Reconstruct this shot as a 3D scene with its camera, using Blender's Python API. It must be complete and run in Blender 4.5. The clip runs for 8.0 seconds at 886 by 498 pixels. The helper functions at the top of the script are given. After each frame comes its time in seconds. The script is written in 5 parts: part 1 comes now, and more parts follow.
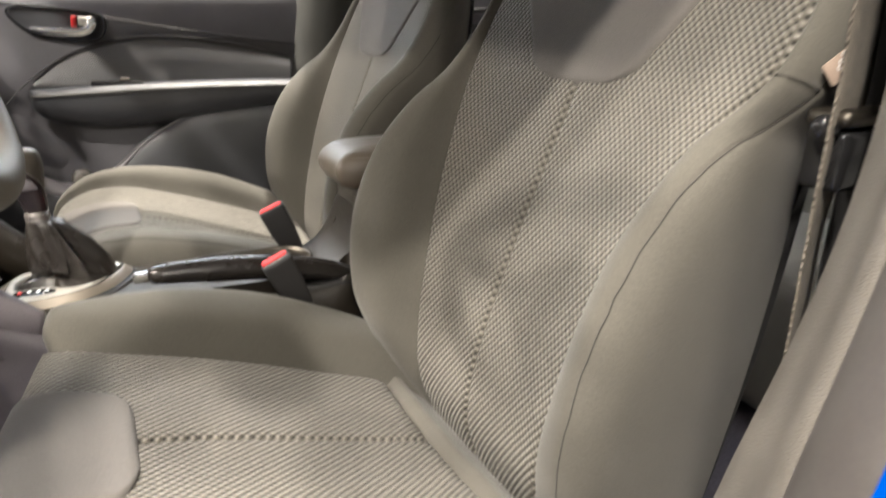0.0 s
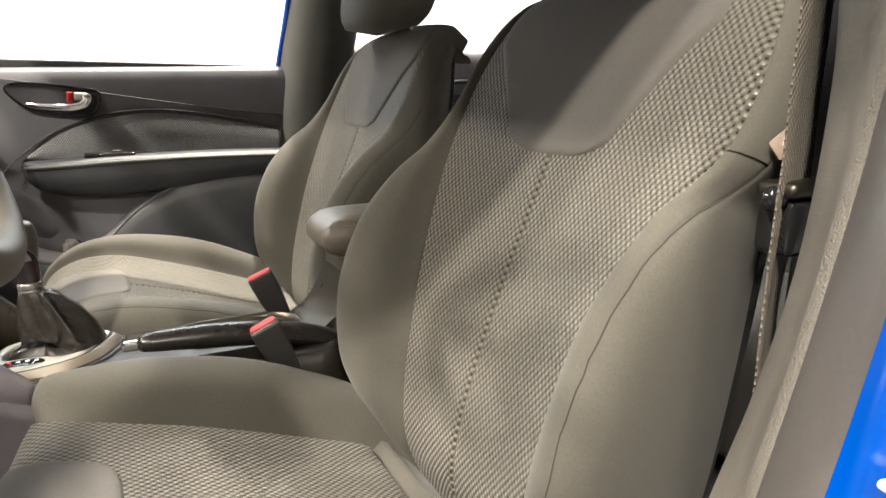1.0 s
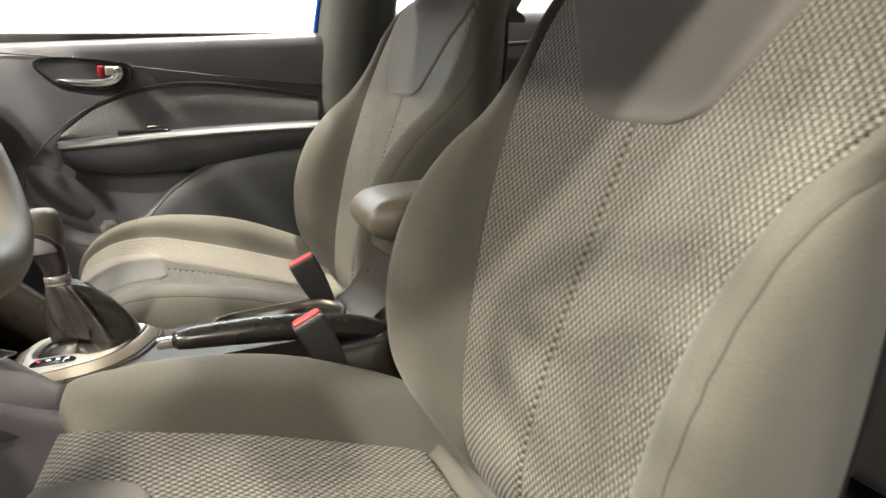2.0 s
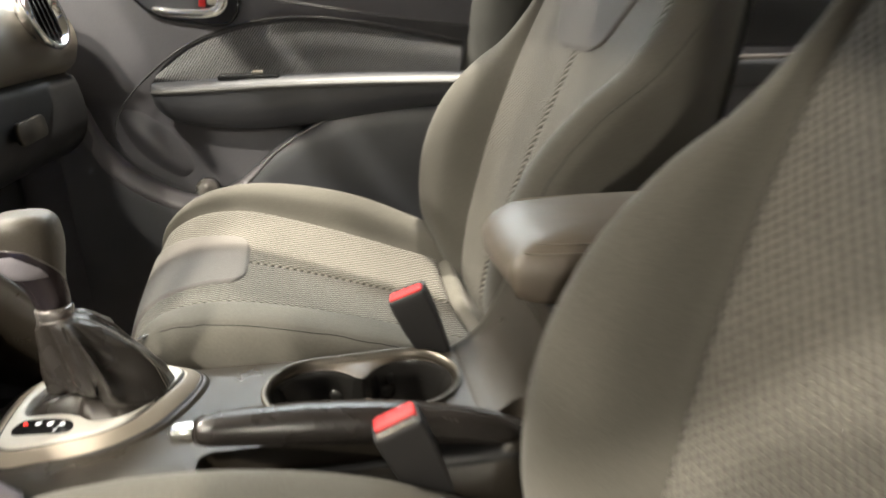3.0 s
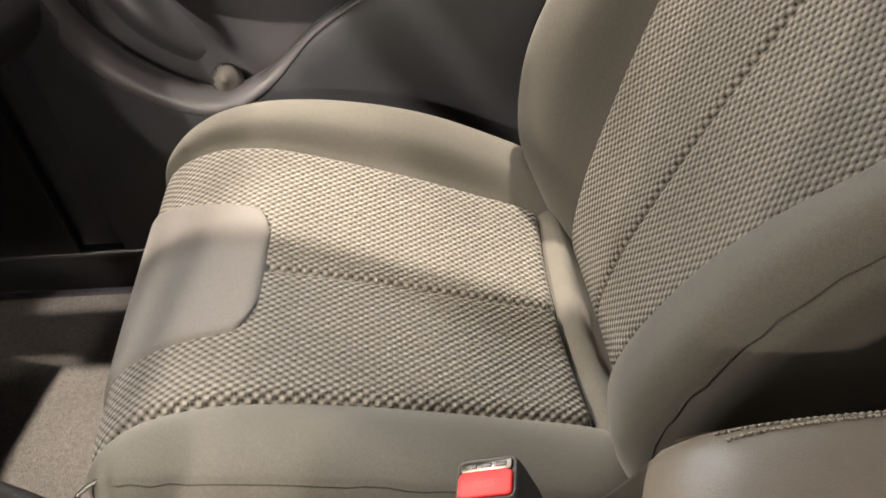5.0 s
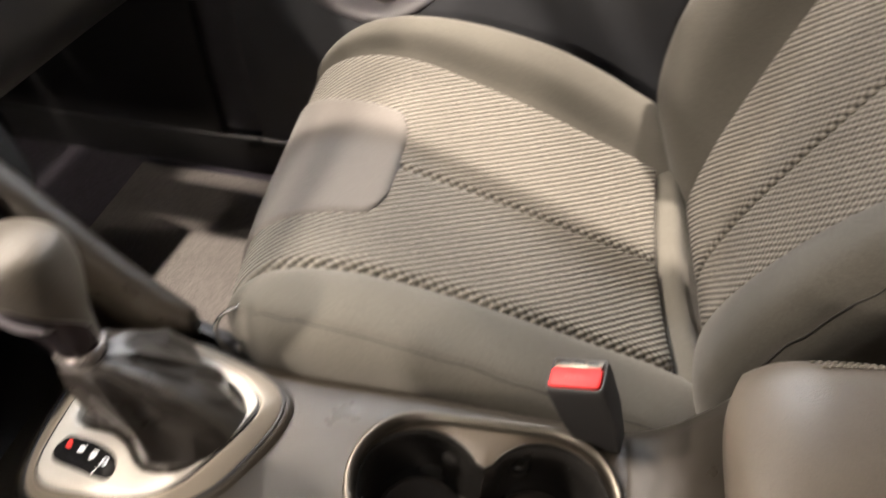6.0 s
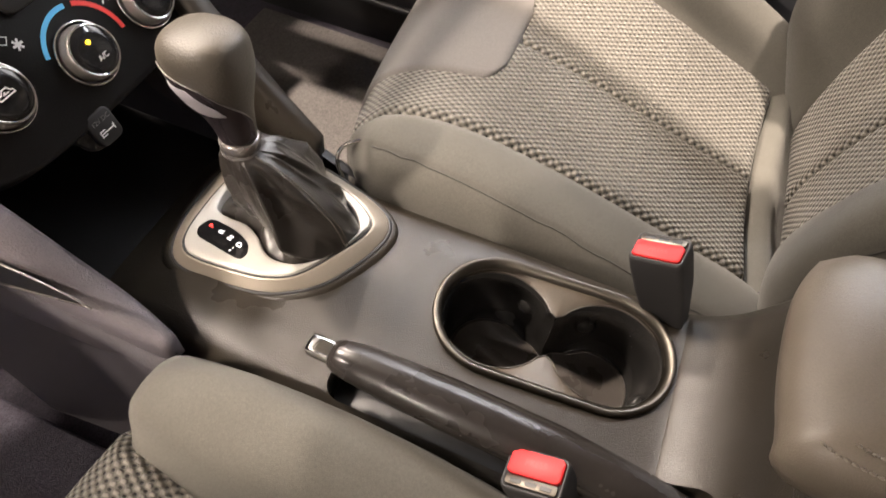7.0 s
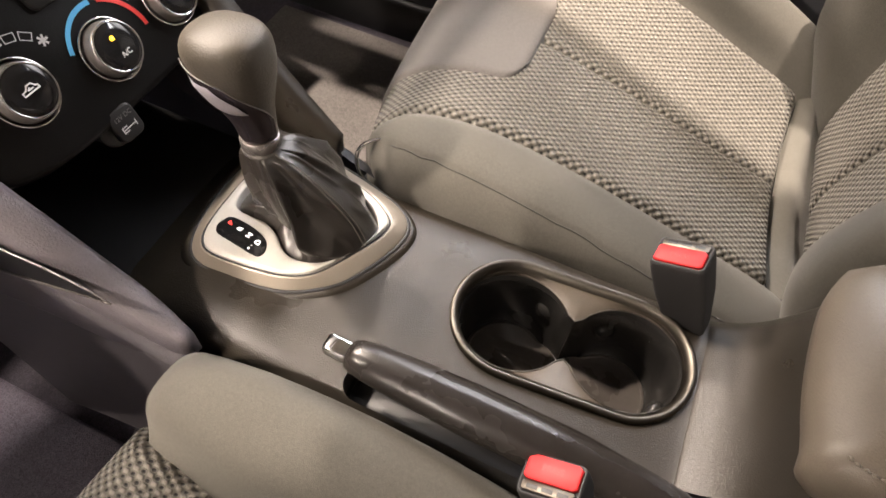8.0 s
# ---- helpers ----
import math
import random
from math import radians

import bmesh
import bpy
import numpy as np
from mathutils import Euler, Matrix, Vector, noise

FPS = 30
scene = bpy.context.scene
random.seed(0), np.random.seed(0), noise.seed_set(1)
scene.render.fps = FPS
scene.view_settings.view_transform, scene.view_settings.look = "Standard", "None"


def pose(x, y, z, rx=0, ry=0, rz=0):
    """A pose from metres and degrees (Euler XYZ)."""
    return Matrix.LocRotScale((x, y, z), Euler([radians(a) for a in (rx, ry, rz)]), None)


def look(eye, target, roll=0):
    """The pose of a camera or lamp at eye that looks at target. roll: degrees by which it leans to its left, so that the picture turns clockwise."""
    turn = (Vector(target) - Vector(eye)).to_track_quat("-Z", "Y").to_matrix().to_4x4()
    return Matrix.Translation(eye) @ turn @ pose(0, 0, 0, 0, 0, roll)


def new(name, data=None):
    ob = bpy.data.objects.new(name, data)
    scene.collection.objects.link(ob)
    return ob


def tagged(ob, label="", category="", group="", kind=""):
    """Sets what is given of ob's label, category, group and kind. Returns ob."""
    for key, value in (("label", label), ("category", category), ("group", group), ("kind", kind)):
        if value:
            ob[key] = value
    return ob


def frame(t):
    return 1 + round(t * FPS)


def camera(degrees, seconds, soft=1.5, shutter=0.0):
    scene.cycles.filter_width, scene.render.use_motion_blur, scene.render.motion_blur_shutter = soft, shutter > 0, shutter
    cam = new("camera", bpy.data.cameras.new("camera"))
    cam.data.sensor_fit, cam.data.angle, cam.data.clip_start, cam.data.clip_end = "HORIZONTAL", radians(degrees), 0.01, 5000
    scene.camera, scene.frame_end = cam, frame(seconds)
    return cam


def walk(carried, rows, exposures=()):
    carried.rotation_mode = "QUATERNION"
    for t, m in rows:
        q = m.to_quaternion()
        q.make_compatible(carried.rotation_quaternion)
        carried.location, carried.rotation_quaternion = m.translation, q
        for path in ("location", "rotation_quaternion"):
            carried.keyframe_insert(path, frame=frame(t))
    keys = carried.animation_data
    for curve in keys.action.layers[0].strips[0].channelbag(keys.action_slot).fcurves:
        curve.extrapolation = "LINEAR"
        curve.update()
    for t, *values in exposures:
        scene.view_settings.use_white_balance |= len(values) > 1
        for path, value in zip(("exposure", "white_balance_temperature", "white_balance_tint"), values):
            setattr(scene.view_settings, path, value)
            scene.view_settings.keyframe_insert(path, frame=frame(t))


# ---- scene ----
cam = camera(69.0, 8.0, shutter=0.5)
PATH = [
    (0.0, (-0.126, -0.893, 0.944), (0.699, 0.813, 0.304), 0.8),
    (0.5, (-0.132, -0.923, 0.96), (0.771, 0.797, 0.486), -0.0),
    (1.0, (-0.134, -0.918, 0.957), (0.749, 0.817, 0.498), 0.3),
    (1.2, (-0.134, -0.918, 0.957), (0.743, 0.817, 0.492), 0.3),
    (2.3, (-0.085, -0.769, 0.953), (0.614, 1.009, 0.362), -0.7),
    (2.5, (-0.058, -0.73, 0.97), (0.558, 1.073, 0.361), 1.4),
    (3.0, (-0.019, -0.498, 0.963), (0.321, 1.332, 0.23), 0.5),
    (3.5, (-0.006, -0.27, 0.965), (0.136, 1.422, -0.092), -3.3),
    (4.0, (0.032, -0.133, 1.036), (0.112, 1.409, -0.235), -4.3),
    (4.2, (0.031, -0.112, 1.041), (0.102, 1.42, -0.243), -3.3),
    (5.3, (0.027, -0.092, 1.049), (0.03, 1.341, -0.345), -1.9),
    (5.5, (0.021, -0.1, 1.049), (-0.018, 1.327, -0.352), -1.7),
    (6.0, (0.001, -0.152, 1.047), (-0.224, 1.198, -0.412), 2.2),
    (6.5, (-0.01, -0.205, 1.057), (-0.347, 0.979, -0.519), 5.8),
    (7.0, (-0.012, -0.219, 1.057), (-0.352, 0.857, -0.594), 6.5),
    (7.5, (-0.016, -0.22, 1.058), (-0.357, 0.809, -0.623), 5.9),
    (8.0, (-0.016, -0.217, 1.055), (-0.396, 0.838, -0.601), 5.6),
]
walk(cam, [(t, look(eye, target, roll)) for t, eye, target, roll in PATH],
     exposures=[(0.0, 0.05, 6150, 8), (1.0, 0.0, 6300, 6), (3.0, 0.2, 6300, 4), (4.0, 0.15, 6400, 8), (5.5, 0.1, 6500, 11), (6.5, 0.17, 6550, 14), (8.0, 0.16, 6650, 15)])

# ---------------------------------------------------------------- light
world = bpy.data.worlds.new("showroom_air")
scene.world = world
world.use_nodes = True
world.node_tree.nodes["Background"].inputs[0].default_value = (0.9, 0.95, 1.0, 1)
world.node_tree.nodes["Background"].inputs[1].default_value = 0.25


def unseen_lamp(x, y, z, sx, sy, watts, colour, target):
    data = bpy.data.lights.new("unseen_lamp", "AREA")
    data.shape, data.size, data.size_y, data.energy, data.color = "RECTANGLE", sx, sy, watts, colour
    ob = new("unseen_lamp", data)
    ob.matrix_world = look((x, y, z), target)
    return ob


WARM, COOL = (1.0, 0.88, 0.74), (0.93, 0.97, 1.0)
# added unseen lamps, fitted to the cabin's light: driver side, bonnet, passenger side, walls
unseen_lamp(-0.8, -5.0, 3.0, 0.14, 0.14, 110, WARM, (-0.2, 0.6, 0.8))
unseen_lamp(-2.2, -2.25, 3.8, 0.14, 0.14, 243, WARM, (0.1, -0.3, 0.6))
unseen_lamp(-1.6, -1.9, 4.2, 0.14, 0.14, 190, WARM, (0, -0.3, 0.5))
unseen_lamp(-2.6, 0.7, 3.8, 0.14, 0.14, 170, WARM, (0, 0.2, 0.6))
unseen_lamp(-3.0, 0.5, 4.1, 0.14, 0.14, 95, WARM, (0, 0.2, 0.7))
# low front lamp, added to brighten the front of the armrest
unseen_lamp(-4.6, 0.6, 3.6, 0.16, 0.16, 240, WARM, (0.2, 0, 0.8))
unseen_lamp(-2.72, 2.26, 3.8, 0.10, 0.10, 140, WARM, (0, 0.3, 0.6))
unseen_lamp(0.6, 1.52, 4.3, 0.10, 0.10, 420, WARM, (0, 0.4, 0.5))
unseen_lamp(-0.4, 1.5, 4.3, 0.10, 0.10, 100, WARM, (0, 0.4, 0.5))
# added to brighten the driver footwell
unseen_lamp(-0.3, -1.35, 4.2, 0.14, 0.14, 150, WARM, (0.0, -0.6, 0.3))
unseen_lamp(-0.2, -4.0, 4.2, 5.0, 0.8, 24, WARM, (0, -0.9, 0.6))
# broad cool source, added to whiten the wall outside the window
unseen_lamp(0.3, 3.6, 4.2, 6.0, 0.5, 750, COOL, (0.3, 5.0, 1.6))


# ---------------------------------------------------------------- materials
class Mat:
    """A small builder for principled materials."""

    def __init__(self, name, colour, rough=0.5, metal=0.0):
        self.m = bpy.data.materials.new(name)
        self.m.use_nodes = True
        self.nt = self.m.node_tree
        self.b = self.nt.nodes["Principled BSDF"]
        self.b.inputs["Base Color"].default_value = (*colour, 1)
        self.b.inputs["Roughness"].default_value = rough
        self.b.inputs["Metallic"].default_value = metal
        self.colour = colour
        self.height = None
        self.tc = self.nt.nodes.new("ShaderNodeTexCoord")

    def node(self, kind, **values):
        n = self.nt.nodes.new(kind)
        for k, v in values.items():
            n.inputs[k].default_value = v
        return n

    def link(self, a, b):
        self.nt.links.new(a, b)

    def math(self, op, a, b=None):
        n = self.nt.nodes.new("ShaderNodeMath")
        n.operation = op
        for i, v in enumerate((a, b)):
            if v is None:
                continue
            if isinstance(v, (int, float)):
                n.inputs[i].default_value = v
            else:
                self.link(v, n.inputs[i])
        return n.outputs[0]

    def noise(self, scale, detail=3.0, rough=0.55, space="Object"):
        n = self.node("ShaderNodeTexNoise", Scale=scale, Detail=detail, Roughness=rough)
        self.link(self.tc.outputs[space], n.inputs["Vector"])
        return n.outputs["Fac"]

    def vary(self, fac, lo, hi, into="Base Color"):
        ramp = self.node("ShaderNodeMapRange")
        ramp.inputs["From Min"].default_value, ramp.inputs["From Max"].default_value = 0.3, 0.7
        ramp.inputs["To Min"].default_value, ramp.inputs["To Max"].default_value = lo, hi
        self.link(fac, ramp.inputs["Value"])
        return ramp.outputs[0]

    def tint(self, *factors):
        """Multiplies the base colour by the factors."""
        prod = factors[0]
        for f in factors[1:]:
            prod = self.math("MULTIPLY", prod, f)
        mix = self.nt.nodes.new("ShaderNodeVectorMath")
        mix.operation = "SCALE"
        mix.inputs[0].default_value = self.colour
        self.link(prod, mix.inputs["Scale"])
        self.link(mix.outputs[0], self.b.inputs["Base Color"])
        return self

    def rough(self, fac):
        self.link(fac, self.b.inputs["Roughness"])
        return self

    def bump(self, fac, distance, strength=1.0):
        n = self.node("ShaderNodeBump", Strength=strength, Distance=distance)
        self.link(fac, n.inputs["Height"])
        if self.height is not None:
            self.link(self.height, n.inputs["Normal"])
        self.height = n.outputs[0]
        self.link(self.height, self.b.inputs["Normal"])
        return self


def cloth(name, colour):
    k = Mat(name, colour, 0.9)
    k.b.inputs["Sheen Weight"].default_value = 0.12
    k.b.inputs["Sheen Roughness"].default_value = 0.5
    fine, lint, broad = k.noise(1500, 2), k.noise(420, 4, 0.7), k.noise(9, 3)
    k.tint(k.vary(fine, 0.84, 1.16), k.vary(lint, 0.9, 1.1), k.vary(broad, 0.92, 1.07)).bump(fine, 0.0006, 0.45)
    return k.m


def knit(name, colour, dark, du, dv, shine=0.5):
    """A coarse woven fabric: rows of plump pale knots, staggered, with dark holes between, laid out in metres along u and v."""
    k = Mat(name, colour, 0.75)
    k.b.inputs["Sheen Weight"].default_value = 0.12
    sep = k.node("ShaderNodeSeparateXYZ")
    wob = k.node("ShaderNodeTexNoise", Scale=60.0, Detail=1.0)
    k.link(k.tc.outputs["UV"], wob.inputs["Vector"])
    add = k.nt.nodes.new("ShaderNodeVectorMath")
    add.operation = "MULTIPLY_ADD"
    add.inputs[1].default_value = (0.0014, 0.0014, 0)
    k.link(wob.outputs["Color"], add.inputs[0])
    k.link(k.tc.outputs["UV"], add.inputs[2])
    k.link(add.outputs[0], sep.inputs[0])
    cu = k.math("COSINE", k.math("MULTIPLY", sep.outputs["X"], 2 * math.pi / du))
    cv = k.math("COSINE", k.math("MULTIPLY", sep.outputs["Y"], 2 * math.pi / dv))
    lattice = k.math("MULTIPLY", cu, cv)
    # holes where the lattice dips, knots where it peaks
    h = k.node("ShaderNodeMapRange")
    h.interpolation_type = "SMOOTHSTEP"
    for key, v in (("From Min", -0.95), ("From Max", -0.30), ("To Min", 0.0), ("To Max", 1.0)):
        h.inputs[key].default_value = v
    k.link(lattice, h.inputs["Value"])
    crown = k.node("ShaderNodeMapRange")
    crown.interpolation_type = "SMOOTHSTEP"
    for key, v in (("From Min", -0.2), ("From Max", 0.9), ("To Min", 0.0), ("To Max", 1.0)):
        crown.inputs[key].default_value = v
    k.link(lattice, crown.inputs["Value"])
    thread = k.noise(2600, 2, space="UV")
    single = k.noise(170, 1, space="UV")
    broad = k.noise(7, 3)
    mix = k.node("ShaderNodeMix")
    mix.data_type = "RGBA"
    mix.inputs["A"].default_value = (*dark, 1)
    mix.inputs["B"].default_value = (*colour, 1)
    k.link(h.outputs[0], mix.inputs["Factor"])
    scale = k.nt.nodes.new("ShaderNodeVectorMath")
    scale.operation = "SCALE"
    k.link(mix.outputs["Result"], scale.inputs[0])
    lift = k.math("ADD", 0.78, k.math("MULTIPLY", crown.outputs[0], 0.5))
    grain = k.math("MULTIPLY", k.vary(thread, 0.8, 1.2), k.vary(broad, 0.9, 1.08))
    k.link(k.math("MULTIPLY", k.math("MULTIPLY", grain, k.vary(single, 0.85, 1.15)), lift), scale.inputs["Scale"])
    k.link(scale.outputs[0], k.b.inputs["Base Color"])
    # yarn crowns are worn smooth and catch the light
    k.rough(k.math("SUBTRACT", 0.9, k.math("MULTIPLY", crown.outputs[0], shine)))
    k.bump(k.math("ADD", k.math("MULTIPLY", h.outputs[0], 0.5), crown.outputs[0]), 0.0022, 1.0)
    return k.m


def grained(name, colour, rough=0.45, grain=900, depth=0.0003, wear=0.1):
    k = Mat(name, colour, rough)
    g, broad = k.noise(grain, 2), k.noise(14, 4)
    k.tint(k.vary(broad, 1 - wear, 1 + wear), k.vary(g, 0.93, 1.05)).rough(k.vary(broad, rough - 0.07, rough + 0.08)).bump(g, depth, 0.6)
    return k.m


def metal(name, colour, rough):
    k = Mat(name, colour, rough, 1.0)
    n = k.noise(40, 4)
    k.rough(k.vary(n, max(0.03, rough - 0.06), rough + 0.06))
    return k.m


def glow(name, colour, power):
    k = Mat(name, colour, 0.4)
    k.b.inputs["Emission Color"].default_value = (*colour, 1)
    k.b.inputs["Emission Strength"].default_value = power
    return k.m


def carpet(name, colour):
    k = Mat(name, colour, 1.0)
    f, c, b = k.noise(700, 3), k.noise(160, 2), k.noise(10, 3)
    k.tint(k.vary(f, 0.6, 1.35), k.vary(c, 0.85, 1.12), k.vary(b, 0.9, 1.08)).bump(f, 0.002, 0.9)
    return k.m


SEAT_CLOTH = cloth("seat_cloth", (0.098, 0.091, 0.077))
PATCH_CLOTH = cloth("patch_cloth", (0.118, 0.108, 0.1))
KNIT = knit("seat_knit", (0.165, 0.152, 0.128), (0.012, 0.011, 0.010), 0.0074, 0.0100)
SEAM = cloth("seam_thread", (0.04, 0.036, 0.032))
THREAD = cloth("stitch_thread", (0.22, 0.195, 0.16))
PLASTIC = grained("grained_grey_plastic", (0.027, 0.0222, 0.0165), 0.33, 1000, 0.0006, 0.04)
DARK_PLASTIC = grained("dark_plastic", (0.013, 0.013, 0.014), 0.45)
DOOR_PLASTIC = grained("door_plastic", (0.062, 0.064, 0.072), 0.42)
DOOR_VINYL = grained("door_vinyl", (0.105, 0.103, 0.114), 0.42, 500)
KNOB_LEATHER = grained("knob_leather", (0.085, 0.074, 0.06), 0.45, 600, 0.0006)
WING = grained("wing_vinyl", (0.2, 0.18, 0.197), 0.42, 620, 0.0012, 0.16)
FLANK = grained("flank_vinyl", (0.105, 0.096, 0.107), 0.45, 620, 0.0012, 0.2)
LEATHER = grained("black_leather", (0.030, 0.026, 0.023), 0.3, 950, 0.0009)
LEATHER.node_tree.nodes["Principled BSDF"].inputs["Coat Weight"].default_value = 0.6
LEATHER.node_tree.nodes["Principled BSDF"].inputs["Coat Roughness"].default_value = 0.32
GREY_LEATHER = grained("grey_leather", (0.14, 0.124, 0.102), 0.46, 600, 0.0004)
ARM_LEATHER = grained("armrest_leather", (0.135, 0.113, 0.089), 0.42, 1100, 0.0005, 0.14)
ARM_LEATHER.node_tree.nodes["Principled BSDF"].inputs["Coat Weight"].default_value = 0.15
ARM_LEATHER.node_tree.nodes["Principled BSDF"].inputs["Coat Roughness"].default_value = 0.3
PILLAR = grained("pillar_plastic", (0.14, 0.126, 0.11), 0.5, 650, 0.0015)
# the pillar plastic again, with the passenger side's shade put into its colour
SHADED_PILLAR = grained("shaded_pillar_plastic", (0.055, 0.055, 0.05), 0.55, 520, 0.001)
SEAL = grained("seal_rubber", (0.085, 0.077, 0.073), 0.4, 300, 0.0001, 0.14)
CARPET = carpet("floor_carpet", (0.075, 0.067, 0.085))
DRIVER_MAT = carpet("driver_mat_carpet", (0.135, 0.122, 0.155))
MAT_CARPET = carpet("mat_carpet", (0.17, 0.155, 0.145))
CHROME = metal("chrome", (0.85, 0.85, 0.84), 0.1)
SATIN = grained("satin_silver", (0.56, 0.54, 0.5), 0.5, 1500, 0.00005, 0.04)
SATIN.node_tree.nodes["Principled BSDF"].inputs["Metallic"].default_value = 0.15
SKIRT = grained("champagne_trim", (0.36, 0.315, 0.26), 0.4, 1500, 0.00005, 0.05)
SKIRT.node_tree.nodes["Principled BSDF"].inputs["Metallic"].default_value = 0.4
GUN = metal("gunmetal_trim", (0.12, 0.108, 0.092), 0.4)
COLLAR = grained("collar_metal", (0.30, 0.28, 0.27), 0.3, 900, 0.0)
COLLAR.node_tree.nodes["Principled BSDF"].inputs["Metallic"].default_value = 0.7
GLOSS_BLACK = Mat("gloss_black", (0.012, 0.012, 0.013), 0.12).m
RUBBER = grained("rubber", (0.03, 0.029, 0.03), 0.6)
RED = grained("red_button", (0.55, 0.012, 0.014), 0.6, 400, 0.0002, 0.25)
BLUE_PAINT = Mat("blue_paint", (0.0, 0.055, 0.36), 0.16).m
BLUE_PAINT.node_tree.nodes["Principled BSDF"].inputs["Coat Weight"].default_value = 0.7
WEBBING = knit("belt_webbing", (0.165, 0.142, 0.115), (0.095, 0.082, 0.067), 0.0042, 0.0062, 0.3)
WHITE_WALL = Mat("white_wall", (0.86, 0.86, 0.86), 0.8).m
WHITE_PRINT = Mat("white_print", (0.8, 0.8, 0.8), 0.5).m
GREY_FLOOR = grained("polished_floor", (0.15, 0.15, 0.148), 0.3)
GREY_WALL = grained("grey_wall", (0.32, 0.31, 0.3), 0.8, 60)
HEADLINER = cloth("headliner_cloth", (0.3, 0.285, 0.26))
TAG_CLOTH = cloth("tag_cloth", (0.33, 0.25, 0.2))
GLASS = Mat("window_glass", (1, 1, 1), 0.0).m
GLASS.node_tree.nodes["Principled BSDF"].inputs["Transmission Weight"].default_value = 1.0
GLASS.node_tree.nodes["Principled BSDF"].inputs["IOR"].default_value = 1.05
MESH_CLOTH = knit("speaker_mesh_cloth", (0.36, 0.36, 0.37), (0.03, 0.03, 0.031), 0.0046, 0.0064, 0.3)


# ---------------------------------------------------------------- mesh helpers
def part(name, bm, material, parent=None, label="", smooth=True):
    me = bpy.data.meshes.new(name)
    bmesh.ops.recalc_face_normals(bm, faces=bm.faces)
    bm.to_mesh(me)
    bm.free()
    if smooth:
        me.polygons.foreach_set("use_smooth", [True] * len(me.polygons))
    me.materials.append(material)
    ob = new(name, me)
    if parent is not None:
        ob.parent = parent
    if label:
        ob["label"] = label
    return ob


def thing(name, where=(0, 0, 0)):
    ob = new(name)
    ob.location = where
    ob.empty_display_size = 0.05
    return ob


def spline(points, n):
    """n+1 points along a Catmull-Rom curve, evenly by control interval."""
    P = np.array(points, float)
    P = np.vstack([2 * P[0] - P[1], P, 2 * P[-1] - P[-2]])
    m = len(P) - 3
    out = []
    for k in range(n + 1):
        s = k / n * m
        i = min(int(s), m - 1)
        t = s - i
        a, b, c, d = P[i], P[i + 1], P[i + 2], P[i + 3]
        out.append(0.5 * (2 * b + (c - a) * t + (2 * a - 5 * b + 4 * c - d) * t * t + (3 * b - a - 3 * c + d) * t ** 3))
    return np.array(out)


def soft_path(points, n):
    """A smooth curve through unevenly spaced points, sampled n+1 times evenly along its length."""
    P = np.array(points, float)
    P = np.vstack([2 * P[0] - P[1], P, 2 * P[-1] - P[-2]])
    T = np.concatenate([[0], np.cumsum(np.sqrt(np.linalg.norm(np.diff(P, axis=0), axis=1)) + 1e-9)])
    out = []
    for i in range(1, len(P) - 2):
        for t in np.linspace(T[i], T[i + 1], 12, endpoint=i == len(P) - 3):
            a = [((T[i + k] - t) * P[i + k - 1] + (t - T[i + k - 1]) * P[i + k]) / (T[i + k] - T[i + k - 1]) for k in (0, 1, 2)]
            b = [((T[i + k + 1] - t) * a[k] + (t - T[i + k - 1]) * a[k + 1]) / (T[i + k + 1] - T[i + k - 1]) for k in (0, 1)]
            out.append(((T[i + 1] - t) * b[0] + (t - T[i]) * b[1]) / (T[i + 1] - T[i]))
    out = np.array(out)
    cum = np.concatenate([[0], np.cumsum(np.linalg.norm(np.diff(out, axis=0), axis=1))])
    at = np.linspace(0, cum[-1], n + 1)
    return np.stack([np.interp(at, cum, out[:, c]) for c in range(3)], 1), cum[-1]


def ring_spline(points, n):
    """A closed smooth curve through the points, n samples."""
    P = [points[-1]] + list(points) + [points[0], points[1]]
    full = spline(P, (len(P) - 1) * 24)
    body = full[24:-24]
    seg = np.linalg.norm(np.diff(body, axis=0), axis=1)
    cum = np.concatenate([[0], np.cumsum(seg)])
    at = np.linspace(0, cum[-1], n, endpoint=False)
    return np.stack([np.interp(at, cum, body[:, i]) for i in range(body.shape[1])], 1)


def grid(rows, close=False, cap=False, uv=None):
    """A sheet over rows of points; close joins each row into a loop; cap closes both ends."""
    bm = bmesh.new()
    lay = bm.loops.layers.uv.new("UVMap")
    vs = [[bm.verts.new(p) for p in row] for row in rows]
    n = len(vs[0])
    for i in range(len(vs) - 1):
        for j in range(n if close else n - 1):
            k = (j + 1) % n
            try:
                f = bm.faces.new((vs[i][j], vs[i][k], vs[i + 1][k], vs[i + 1][j]))
            except ValueError:
                continue
            if uv is not None:
                for lp, (a, b) in zip(f.loops, ((i, j), (i, k), (i + 1, k), (i + 1, j))):
                    lp[lay].uv = uv[a][b]
    if cap:
        for row in (vs[0], vs[-1]):
            bm.faces.new(row)
    return bm


def rbox(x0, x1, y0, y1, z0, z1, r=0.004, seg=3):
    bm = bmesh.new()
    bmesh.ops.create_cube(bm, size=1)
    bmesh.ops.scale(bm, vec=(x1 - x0, y1 - y0, z1 - z0), verts=bm.verts)
    bmesh.ops.translate(bm, vec=((x0 + x1) / 2, (y0 + y1) / 2, (z0 + z1) / 2), verts=bm.verts)
    if r:
        bmesh.ops.bevel(bm, geom=bm.edges[:], offset=r, segments=seg, profile=0.5, affect="EDGES")
    return bm


